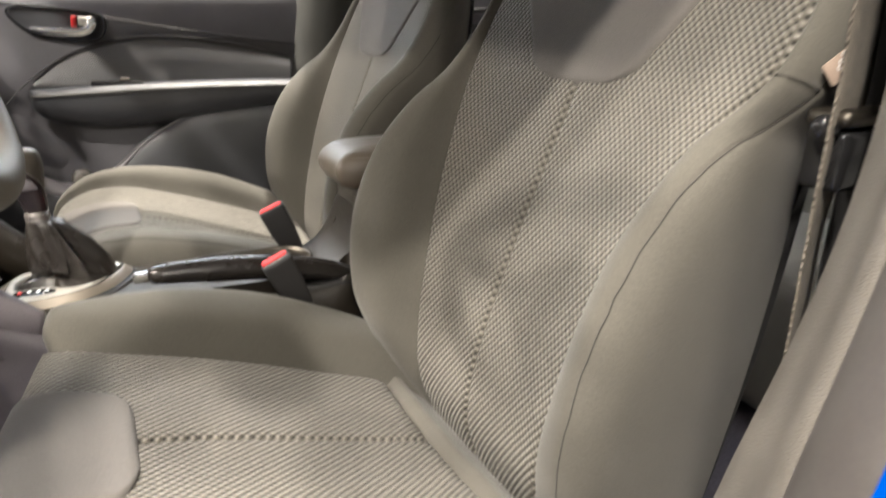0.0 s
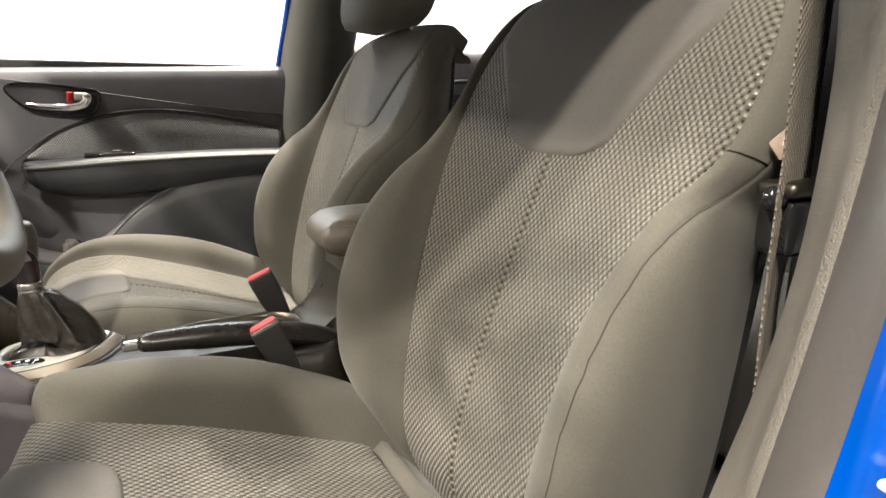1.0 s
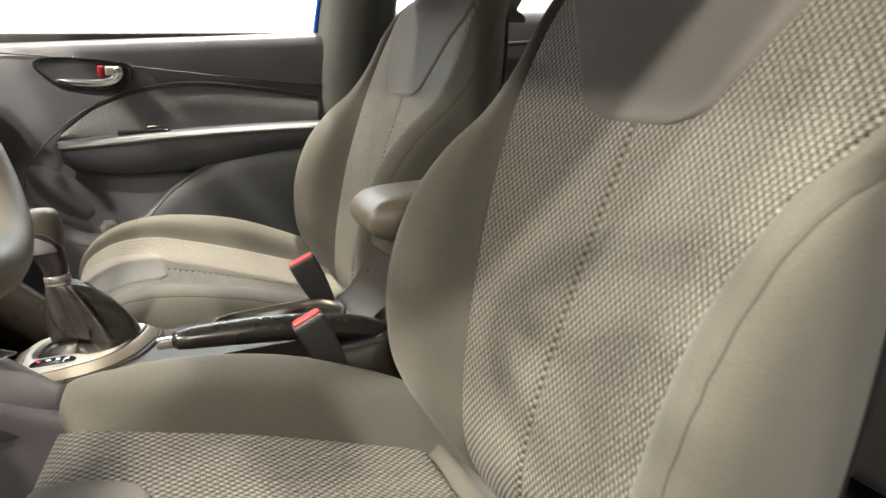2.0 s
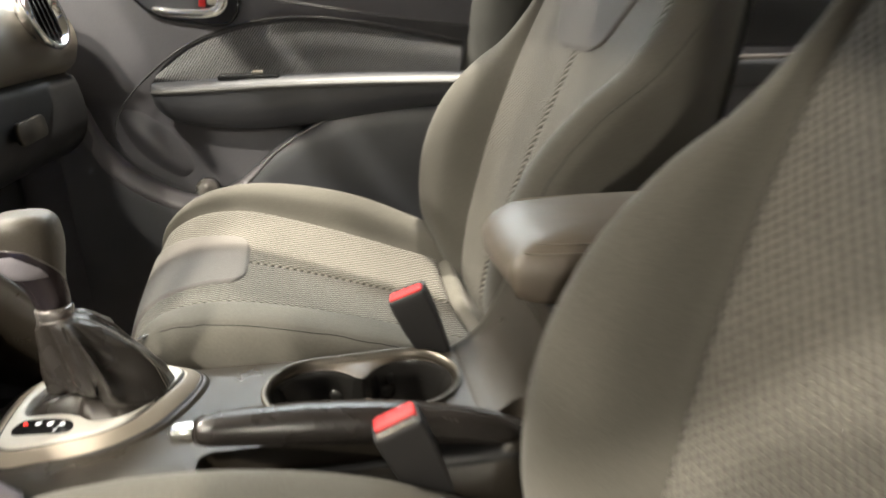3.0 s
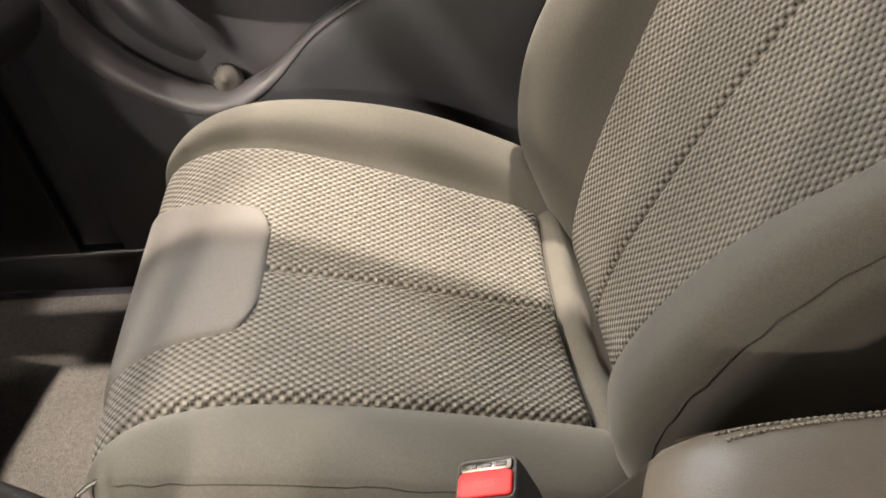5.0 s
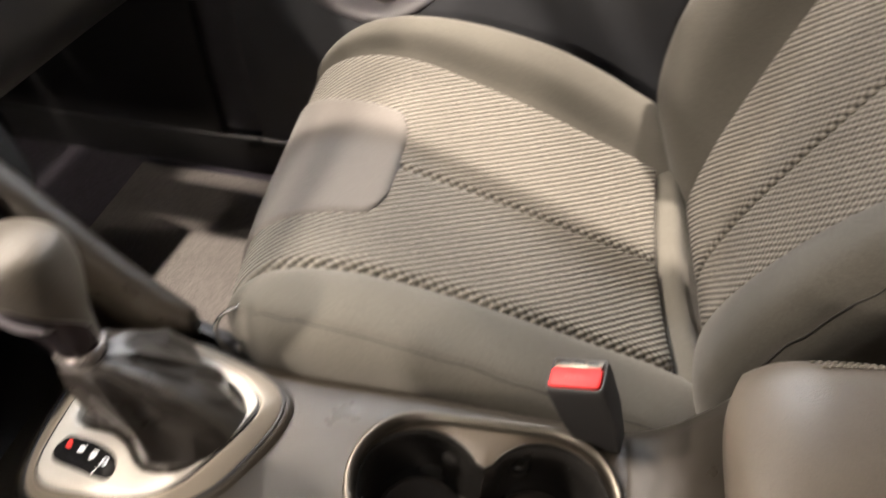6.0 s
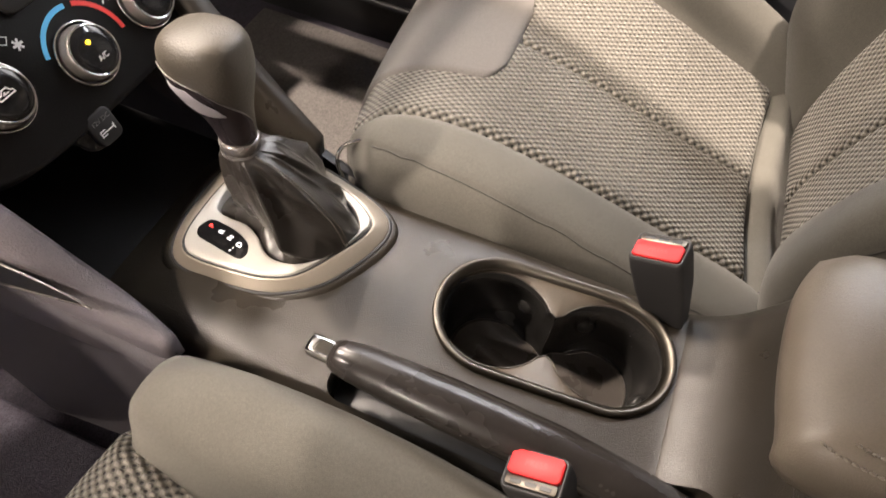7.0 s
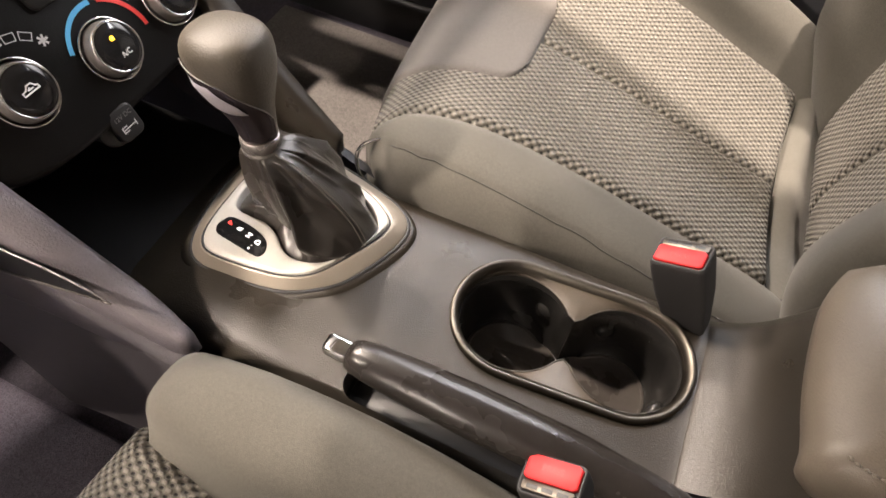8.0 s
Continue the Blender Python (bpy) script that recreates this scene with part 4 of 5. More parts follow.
gpart("collar", moved(lathe([(0.0125, -0.005), (0.0142, -0.004), (0.0146, -0.002), (0.0140, -0.0012), (0.0138, -0.0008), (0.0143, 0.0), (0.0143, 0.0065), (0.0136, 0.0078), (0.012, 0.008)], 40), frame_at(KC, axis)), COLLAR, "satin metal collar")
KP = [(0.00, 0.0128, 0.0128, 0.0), (0.10, 0.0128, 0.0128, 0.0), (0.22, 0.0136, 0.0140, -0.0005), (0.36, 0.0165, 0.0172, -0.003), (0.50, 0.0214, 0.0210, -0.0058), (0.62, 0.0255, 0.0240, -0.0080), (0.74, 0.0278, 0.0258, -0.0096), (0.84, 0.0278, 0.0260, -0.0102), (0.91, 0.0258, 0.0243, -0.0100), (0.96, 0.0216, 0.0205, -0.0096), (0.99, 0.0132, 0.0125, -0.009), (1.0, 0.002, 0.002, -0.009)]
H = np.linalg.norm(KT - KC)
KM = frame_at(KC, axis)
KS = spline(KP, 120)


def knob_row(t, grow=0.0, a0=0, a1=360, n=48):
    rx, ry, ox = [np.interp(t, KS[:, 0], KS[:, c]) for c in (1, 2, 3)]
    sq = 1 - 0.16 * min(1.0, max(0.0, (t - 0.3) / 0.4))  # the head is boxier than the neck
    return [tuple(KM @ Vector((ox + (rx + grow) * math.copysign(abs(math.cos(w)) ** sq, math.cos(w)), (ry + grow) * math.copysign(abs(math.sin(w)) ** sq, math.sin(w)), t * H))) for w in np.radians(np.linspace(a0, a1, n))]


KT_S = np.concatenate([np.linspace(0, 0.9, 40), np.linspace(0.91, 1.0, 14)])
knob = gpart("knob", grid([knob_row(t, 0, 0, 352.5, 48) for t in KT_S], close=True, cap=True), KNOB_LEATHER, "leather-wrapped grey gear knob")
# polished trim down the driver's front side, cut off by a slanting edge, with the release button let into it
TRIM_T = np.linspace(0.08, 0.79, 34)
trim_to = [float(np.interp(t, (0.08, 0.30, 0.42, 0.55, 0.68, 0.79), (372, 362, 340, 312, 286, 225))) for t in TRIM_T]
gpart("knob_trim", grid([knob_row(t, 0.0010 - 0.0016 * abs(2 * (t - 0.08) / 0.71 - 1) ** 8, 120.0, e, 40) for t, e in zip(TRIM_T, trim_to)]), KNOB_TRIM, "polished dark trim on the knob", knob)
gpart("trim_edge", tube([Vector(knob_row(t, 0.0008, e, e + 1, 2)[0]) for t, e in list(zip(TRIM_T, trim_to))[10:]], 0.0005, 8), COLLAR, "thin bright edge", parent=knob)
gpart("knob_button", grid([knob_row(t, 0.0026 - 0.003 * abs(2 * (t - 0.40) / 0.28 - 1) ** 4, 200, float(np.interp(t, (0.40, 0.43, 0.53, 0.68), (312, 310, 298, 264))), 16) for t in np.linspace(0.40, 0.68, 16)]), BUTTON, "silver release button", knob)

# handbrake
brake = tagged(thing("handbrake_lever", (0.1, -0.065, 0.6)), "black handbrake lever with a chrome release button", "handbrake")
H0 = Matrix.Translation((-0.1, 0.065, -0.6))
hp = spline([(-0.129, -0.066, 0.6525), (-0.10, -0.066, 0.6525), (-0.05, -0.066, 0.650), (0.0, -0.065, 0.645), (0.05, -0.064, 0.637), (0.10, -0.063, 0.625), (0.15, -0.062, 0.605)], 36)
hr_ = np.interp(np.linspace(0, 1, 37), [0, 0.03, 0.1, 0.35, 0.6, 0.8, 1.0], [0.0100, 0.0122, 0.0138, 0.0178, 0.0185, 0.0165, 0.014])
grip = part("grip", moved(tube(hp, hr_, 24, 0.92), H0), grained("handbrake_plastic", (0.021, 0.018, 0.0165), 0.25, 300, 0.0001, 0.3), brake, "worn black plastic grip")
part("release_button", moved(rbox(-0.148, -0.128, -0.0735, -0.0585, 0.6455, 0.6590, 0.0035), H0), CHROME, brake, "chrome release button")
part("pivot_cover", moved(rbox(0.03, 0.19, -0.088, -0.045, 0.575, 0.618, 0.008), H0), DARK_PLASTIC, brake)
slot = cpart("brake_slot", moved(slab(rounded(0.262, 0.034, 0.012), 0.004), Matrix.Translation((0.0, -0.064, 0.588))), DARK_PLASTIC, "dark recess under the handbrake lever")

# armrest on the console
armrest = tagged(thing("armrest", (0.26, 0.015, 0.735)), "padded taupe console armrest with stitched edge", "armrest")
A0 = Matrix.Translation((-0.26, -0.015, -0.735))


def lid_rows(levels, n=100):
    out = []
    for z, ins, fwd in levels:
        o = ring_spline([(0.112 + fwd + ins, 0.0), (0.1145 + fwd + ins, -0.050 + ins * 0.6), (0.127 + fwd * 0.6 + ins, -0.072 + ins), (0.25, -0.077 + ins), (0.44 - ins, -0.074 + ins), (0.452 - ins, -0.05), (0.455 - ins, 0.05), (0.44 - ins, 0.068 - ins), (0.25, 0.071 - ins), (0.145 + fwd * 0.6 + ins, 0.064 - ins), (0.119 + fwd + ins, 0.044 - ins * 0.6)], n)
        out.append([(p[0], p[1], z) for p in o])
    return out


lid = part("pad", moved(grid(lid_rows([(0.7355, 0.016, 0.03), (0.738, 0.006, 0.018), (0.744, 0.001, 0.008), (0.754, 0.0, 0.002), (0.766, 0.0, 0.0), (0.777, 0.003, 0.003), (0.786, 0.010, 0.008), (0.791, 0.022, 0.014), (0.793, 0.05, 0.02)]), close=True, cap=True), A0), ARM_LEATHER, armrest, "padded taupe vinyl armrest top")
for z, ins, fwd in ((0.7805, 0.0057, 0.0049), (0.7862, 0.0105, 0.0083)):
    ring = [Vector(p) + Vector((-0.0002, 0, 0.0008)) for p in lid_rows([(z, ins, fwd)], 240)[0]]
    dashes = bmesh.new()
    for k in range(0, 240):
        a, b = ring[k], ring[(k + 1) % 240]
        if min(a.x, b.x) < 0.150 and a.y > -0.060:
            continue
        t = tube([a, a.lerp(b, 0.35), a.lerp(b, 0.75)], [0.0005, 0.0010, 0.0005], 5)
        me = bpy.data.meshes.new("t")
        t.to_mesh(me)
        t.free()
        dashes.from_mesh(me)
        bpy.data.meshes.remove(me)
    part("stitching", moved(dashes, A0), THREAD, lid)
part("bin", moved(rbox(0.15, 0.44, -0.07, 0.062, 0.70, 0.7355, 0.008), A0), PLASTIC, armrest, "grained plastic storage bin")


# belt buckles
def buckle(top, lean, turn, side, label):
    """A buckle whose red face has its middle at top."""
    b = tagged(thing("seat_belt_buckle", top), label, "seat belt buckle", "seat belt buckles")
    m = Matrix.Rotation(radians(turn), 4, "Z") @ Matrix.Rotation(radians(lean), 4, "Y")
    prof = []
    for z, sx, sy in ((-0.105, 0.010, 0.007), (-0.098, 0.012, 0.0085), (-0.07, 0.0160, 0.0115), (-0.04, 0.0192, 0.0135), (-0.012, 0.0200, 0.0140), (-0.004, 0.0198, 0.0138), (-0.0005, 0.0192, 0.0132), (0.0, 0.0184, 0.0124), (-0.0012, 0.0180, 0.0120)):
        o = rounded(2 * sx, 2 * sy, 0.004)
        prof.append([(p[0], p[1], z) for p in o])
    part("housing", moved(grid(prof, close=True, cap=True), m), RUBBER, b, "matt black plastic housing")
    face = [(-0.0175, -0.0056), (-0.0150, -0.0074), (0.0150, -0.0074), (0.0175, -0.0056), (0.0175, 0.0066), (0.0150, 0.0086), (-0.0150, 0.0086), (-0.0175, 0.0066)]
    part("button", moved(slab([(x, y * side) for x, y in face], 0.0034, 0.0014), m @ Matrix.Translation((0, -0.0045 * side, -0.0014))), RED, b, "red release button")
    slot = part("slot", moved(slab(rounded(0.0335, 0.0064, 0.0018), 0.0016, 0.0005), m @ Matrix.Translation((0, 0.0078 * side, -0.0010))), GUN, b, "worn metal plate of the tongue slot")
    for sgn in (-1, 0, 1):
        part("slot_gap", moved(rbox(sgn * 0.0098 - 0.0036, sgn * 0.0098 + 0.0036, 0.0082 * side - 0.0014, 0.0082 * side + 0.0014, 0.0002, 0.0009, 0.0003), m), DARK_PLASTIC, slot)
    writing("PRESS", 0.0056, m @ Matrix.Translation((0, -0.0045 * side, 0.0019)), grained("red_relief", (0.46, 0.018, 0.018), 0.5), b)
    part("stalk", moved(rbox(-0.009, 0.009, -0.004, 0.004, -0.19, -0.1, 0.002), m), DARK_PLASTIC, b)
    return b


buckle((0.053, 0.094, 0.682), -24, -9, 1, "black buckle with red button beside the passenger seat")
buckle((0.021, -0.088, 0.660), -24, 0, -1, "black buckle with red button beside the driver seat")


# ---------------------------------------------------------------- dashboard and centre stack
dash = tagged(thing("dashboard", (-0.6, 0, 0.5)), "dark grey dashboard with climate knobs and round vents", "dashboard")
D0 = Matrix.Translation((0.6, 0, -0.5))


def dpart(name, bm, material, label="", parent=None, smooth=True):
    return part(name, moved(bm, D0), material, parent or dash, label, smooth)


def dash_rows(y0, y1, prof, n):
    rows = []
    for k in range(n + 1):
        y = y0 + (y1 - y0) * k / n
        rows.append([(x + 0.10 * (y / 0.7) ** 2 * 0.4, y, z) for x, z in spline(prof, 40)])
    return rows


TOP = [(-1.0, 1.0), (-0.75, 1.0), (-0.55, 0.985), (-0.46, 0.955), (-0.425, 0.91), (-0.43, 0.865), (-0.45, 0.845)]
dpart("upper_dash", grid(dash_rows(-0.70, 0.64, TOP, 30)), GREY_LEATHER, "soft taupe dashboard top")
LOW = [(-0.45, 0.845), (-0.435, 0.83), (-0.43, 0.76), (-0.46, 0.68), (-0.52, 0.62), (-0.60, 0.58), (-0.9, 0.55)]
HIGH = [(-0.45, 0.845), (-0.435, 0.83), (-0.43, 0.77), (-0.455, 0.725), (-0.52, 0.695), (-0.62, 0.675), (-0.9, 0.66)]
for a, b, prof, nm, lb in ((0.125, 0.64, HIGH, "glove_box", "black glove box front"), (-0.70, -0.115, LOW, "knee_panel", "black panel under the steering column")):
    dpart(nm, grid(dash_rows(a, b, prof, 20)), DARK_PLASTIC, lb)
dpart("glove_box_latch", moved(slab(rounded(0.09, 0.03, 0.012), 0.006), frame_at((-0.408, 0.45, 0.79), (0.98, 0, 0.1), (0, 1, 0))), GUN, "silver glove box latch")
# outer vent by the passenger door
VM = frame_at((-0.392, 0.530, 0.932), (0.93, -0.1, 0.25), (0, 1, 0))
vent = dpart("side_vent", moved(lathe([(0.030, -0.01), (0.044, -0.004), (0.047, 0.004), (0.044, 0.010), (0.040, 0.008), (0.038, -0.004), (0.03, -0.02), (0.005, -0.022)], 48), VM), CHROME, "round chrome-ringed air vent")
for k in range(-2, 3):
    dpart("vent_slat", moved(rbox(k * 0.013 - 0.0018, k * 0.013 + 0.0018, -math.sqrt(0.037 ** 2 - (k * 0.013) ** 2), math.sqrt(0.037 ** 2 - (k * 0.013) ** 2), -0.012, 0.003, 0.001), VM), GLOSS_BLACK, parent=vent)

# climate panel
PN, PO = Vector((0.83, 0, 0.56)).normalized(), Vector((-0.371, 0.03, 0.7525))
PM = frame_at(PO, PN, (0, 1, 0))
# local axes of PM: x along the car's width, y up the panel, z towards the seats
panel = dpart("climate_panel", moved(slab(ring_spline([(-0.14, 0.05), (-0.13, -0.01), (-0.10, -0.04), (0, -0.047), (0.10, -0.04), (0.13, -0.01), (0.14, 0.05), (0.13, 0.12), (0, 0.13), (-0.13, 0.12)], 80), 0.05, 0.006), PM @ Matrix.Translation((0, 0, -0.05))), GLOSS_BLACK, "glossy dark climate control panel")
panel.data.materials[0] = grained("panel_plastic", (0.007, 0.0068, 0.007), 0.42)
panel.data.materials[0].node_tree.nodes["Principled BSDF"].inputs["Specular IOR Level"].default_value = 0.2


def dial(x, y, r):
    m = PM @ Matrix.Translation((x, y, 0))
    d = dpart("climate_knob", moved(lathe([(r, -0.001), (r * 1.01, 0.001), (r * 0.99, 0.0026), (r * 0.955, 0.003), (r * 0.93, 0.002), (r * 0.92, 0.0005)], 48), m), CHROME, "chrome-ringed rotary knob", panel)
    dpart("knob_grip", moved(lathe([(r * 0.88, 0.0005), (r * 0.86, 0.004), (r * 0.835, 0.009), (r * 0.81, 0.0118), (r * 0.775, 0.0125)], 48), m), COLLAR, parent=d)
    dpart("knob_ring", moved(lathe([(r * 0.79, 0.0119), (r * 0.785, 0.0130), (r * 0.755, 0.0135), (r * 0.735, 0.0128)], 48), m), CHROME, parent=d)
    dpart("knob_cap", moved(lathe([(r * 0.75, 0.0121), (r * 0.72, 0.0131), (r * 0.5, 0.0135), (0.0005, 0.0138)], 48), m), GLOSS_BLACK, parent=d)
    return d, m @ Matrix.Translation((0, 0, 0.0141))


RK = 0.0225
knob_ac, m_ac = dial(-0.001, -0.0085, RK)
knob_re, m_re = dial(-0.068, 0.0046, RK)
knob_ri, m_ri = dial(0.065, -0.005, RK)
writing("A/C", 0.0052, D0 @ m_ac @ Matrix.Translation((0.001, -0.006, 0)), WHITE_PRINT, knob_ac)
dpart("indicator_lamp", moved(slab(rounded(0.003, 0.003, 0.0013), 0.0006, 0.0002), m_ac @ Matrix.Translation((-0.001, 0.0065, 0))), glow("amber_lamp", (1.0, 0.55, 0.02), 6.0), parent=knob_ac)


def icon(parent, m, strokes, w=0.0008):
    """A small printed sign made of thin strokes, one mesh."""
    out = bmesh.new()
    for a, b in strokes:
        a, b = Vector((*a, 0)), Vector((*b, 0))
        d = (b - a).normalized() * w * 0.5
        s = Vector((-d.y, d.x, 0))
        out.faces.new([out.verts.new(v) for v in (a - d - s, b + d - s, b + d + s, a - d + s)])
    return dpart("symbol", moved(out, m), WHITE_PRINT, parent=parent, smooth=False)


car = [(-0.008, -0.002), (-0.008, 0.001), (-0.004, 0.0015), (-0.001, 0.0045), (0.004, 0.0045), (0.006, 0.001), (0.008, 0.0005), (0.008, -0.002), (-0.008, -0.002)]
icon(knob_re, m_re @ Matrix.Scale(0.72, 4), list(zip(car, car[1:])) + [((-0.002, 0.0005), (0.003, 0.0005)), ((-0.002, 0.0005), (0, 0.002))], 0.0013)
bx = [(-0.005, -0.004), (0.005, -0.004), (0.006, 0.003), (-0.006, 0.003), (-0.005, -0.004)]
icon(knob_ri, m_ri @ Matrix.Scale(0.7, 4), list(zip(bx, bx[1:])) + [((-0.002, -0.002), (-0.002, 0.002)), ((0.001, -0.002), (0.001, 0.002))])


def arc(r, a0, a1, width, material, cx, cy, name):
    rows = [[tuple(PM @ Vector((cx + rr * math.cos(a), cy + rr * math.sin(a), 0.0008))) for rr in (r, r + width)] for a in np.radians(np.linspace(a0, a1, 30))]
    dpart(name, grid(rows), material, parent=panel)


arc(RK + 0.0072, 78, 158, 0.0034, Mat("blue_print", (0.1, 0.5, 0.85), 0.5).m, 0.004, -0.0085, "cold_scale")
arc(RK + 0.0072, -4, 68, 0.0034, Mat("red_print", (0.85, 0.05, 0.04), 0.5).m, 0.004, -0.0085, "warm_scale")
for px, py, tilt in ((-0.040, 0.028, -38), (-0.049, 0.0325, -16), (-0.059, 0.034, 6)):
    icon(panel, PM @ Matrix.Translation((px, py, 0.0008)) @ Matrix.Rotation(radians(tilt), 4, "Z"), [((-0.0035, -0.0025), (0.0035, -0.0025)), ((0.0035, -0.0025), (0.004, 0.0025)), ((0.004, 0.0025), (-0.004, 0.0025)), ((-0.004, 0.0025), (-0.0035, -0.0025))], 0.0006)
pf = PM @ Matrix.Translation((-0.033, 0.0205, 0.0008))
icon(panel, pf, [((0.003 * math.cos(radians(a)), 0.003 * math.sin(radians(a))), (-0.003 * math.cos(radians(a)), -0.003 * math.sin(radians(a)))) for a in (0, 60, 120)], 0.0016)
for k, a in enumerate((150, 120, 92)):
    p = (0.068 + 0.034 * math.cos(radians(a)), -0.004 + 0.034 * math.sin(radians(a)))
    icon(panel, PM @ Matrix.Translation((p[0], p[1], 0.0008)), [((-0.003, -0.004), (0.0, 0.0)), ((0, 0), (0.003, 0.002)), ((0, 0), (0.0, 0.004)), ((0.002, -0.004), (0.0, 0.0))], 0.0011)
# hazard switch strip
hz = dpart("switch_strip", moved(slab(rounded(0.07, 0.02, 0.006), 0.005, 0.002), PM @ Matrix.Translation((0.010, 0.0445, 0))), DARK_PLASTIC, "dark switch strip", panel)
tri = [(-0.006, -0.005), (0.006, -0.005), (0.0, 0.006)]
t = bmesh.new()
t.faces.new([t.verts.new((*p, 0.0053)) for p in tri])
dpart("hazard_sign", moved(t, PM @ Matrix.Translation((0.028, 0.0415, 0))), glow("hazard_red", (0.8, 0.05, 0.03), 0.8), parent=hz, smooth=False)

# open tray below the panel, with power socket and flanking wings
dpart("tray_floor", rbox(-0.52, -0.30, -0.085, 0.11, 0.575, 0.59, 0.004), DARK_PLASTIC, "dark open storage tray")
dpart("tray_back", rbox(-0.54, -0.52, -0.09, 0.115, 0.575, 0.80, 0.004), DARK_PLASTIC)
SO = frame_at((-0.356, -0.004, 0.705), (0.75, -0.05, 0.25), (0, 1, 0))
sk = dpart("power_socket", moved(lathe([(0.012, -0.03), (0.0135, 0.0), (0.015, 0.004), (0.0135, 0.006), (0.002, 0.0065)], 32), SO), DARK_PLASTIC, "capped black power socket")
dpart("socket_cap", moved(slab(rounded(0.022, 0.026, 0.006), 0.006, 0.002), SO @ Matrix.Translation((0.006, 0.0, 0.006))), DARK_PLASTIC, parent=sk)
FAINT = Mat("faint_print", (0.16, 0.15, 0.15), 0.5).m
writing("12V DC", 0.0048, D0 @ SO @ Matrix.Translation((0.006, 0.006, 0.0122)), FAINT, sk)
icon(sk, SO @ Matrix.Translation((0.006, -0.003, 0.0122)), [((-0.006, 0), (0.006, 0)), ((-0.006, -0.002), (-0.006, 0.002)), ((-0.006, 0.002), (-0.002, 0.002)), ((-0.006, -0.002), (-0.002, -0.002)), ((0.006, -0.002), (0.006, 0.002))], 0.001)
for yw, sgn in ((-0.098, -1), (0.118, 1)):
    rows = []
    for x, z, th, dn in spline([(-0.245, 0.636, 0.006, 0.03), (-0.27, 0.656, 0.010, 0.06), (-0.31, 0.694, 0.012, 0.10), (-0.36, 0.748, 0.013, 0.14), (-0.42, 0.80, 0.014, 0.18), (-0.46, 0.85, 0.014, 0.2)], 24):
        y = yw + sgn * 0.08 * max(0, -0.28 - x)  # the wings spread towards the dashboard
        rows.append([(x + 0.3 * th, y - sgn * th, z - dn), (x + 0.3 * th, y - sgn * th, z - 0.004), (x + 0.6 * th, y - sgn * th * 0.6, z), (x + 0.6 * th, y + sgn * th * 0.6, z), (x + 0.3 * th, y + sgn * th, z - 0.006), (x, y + sgn * th * 1.1, z - dn)])
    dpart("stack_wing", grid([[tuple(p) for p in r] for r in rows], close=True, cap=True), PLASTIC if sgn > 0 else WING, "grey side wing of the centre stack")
    rows = []
    for x, z in spline([(-0.12, 0.56), (-0.20, 0.59), (-0.26, 0.62), (-0.32, 0.66), (-0.40, 0.72), (-0.5, 0.8)], 16):
        y = yw + sgn * (0.004 + 0.08 * max(0, -0.28 - x))
        rows.append([(x, y - sgn * 0.004, z + 0.002), (x, y + sgn * 0.006, z - 0.002), (x - 0.002, y + sgn * 0.012, z - 0.012), (x - 0.004, y + sgn * 0.010, z - 0.03), (x - 0.01, y + sgn * 0.004, z - 0.07), (x - 0.02, y + sgn * 0.006, z - 0.2), (x - 0.02, y + sgn * 0.006, 0.26)])
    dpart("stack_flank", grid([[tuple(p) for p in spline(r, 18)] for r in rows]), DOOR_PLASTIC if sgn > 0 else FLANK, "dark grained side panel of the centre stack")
    if sgn < 0:
        def flank_y(x):
            return yw - 0.0165 - 0.08 * max(0, -0.28 - x)

        up = spline([(-0.40, 0.722), (-0.350, 0.712), (-0.308, 0.704), (-0.270, 0.688)], 20)
        lo = spline([(-0.43, 0.655), (-0.378, 0.668), (-0.325, 0.677), (-0.271, 0.687)], 20)
        inset = [[(p[0], flank_y(p[0]), p[1]) for p in (u, u * 0.5 + l * 0.5, l)] for u, l in zip(up, lo)]
        dpart("side_inset", grid(inset), DARK_PLASTIC, "dark wedge-shaped inset")
        for ln in (up, lo):
            dpart("trim_line", tube([(p[0], flank_y(p[0]) - 0.0006, p[1]) for p in ln], np.linspace(0.0012, 0.0006, 21), 8), COLLAR, "thin silver trim line")

# steering wheel
wheel = tagged(thing("steering_wheel", (-0.36, -0.343, 0.9)), "taupe leather steering wheel with three spokes", "steering wheel")
WM = Matrix.Translation((0.36, 0.343, -0.9)) @ frame_at((-0.297, -0.343, 1.0), (0.906, 0, 0.423), (0, 1, 0))
rim = [(0.182 * math.cos(a), 0.182 * math.sin(a), 0) for a in np.linspace(0, 2 * math.pi, 72, endpoint=False)]
rows = [[((0.182 + 0.0165 * math.cos(w)) * math.cos(a), (0.182 + 0.0165 * math.cos(w)) * math.sin(a), 0.018 * math.sin(w)) for w in np.linspace(0, 2 * math.pi, 16, endpoint=False)] for a in np.linspace(0, 2 * math.pi, 73)]
part("rim", moved(grid(rows, close=True), WM), GREY_LEATHER, wheel, "leather-wrapped rim")
part("hub", moved(lathe([(0.02, -0.04), (0.07, -0.02), (0.075, 0.0), (0.06, 0.018), (0.01, 0.024)], 40), WM), PLASTIC, wheel)
for a in (0, 180, 270):
    part("spoke", moved(rbox(0.06, 0.172, -0.018, 0.018, -0.012, 0.004, 0.005), WM @ Matrix.Rotation(radians(a), 4, "Z")), SATIN, wheel)
part("column", moved(tube([(0, 0, -0.03), (0, 0, -0.2)], [0.045, 0.06]), WM), DARK_PLASTIC, wheel)

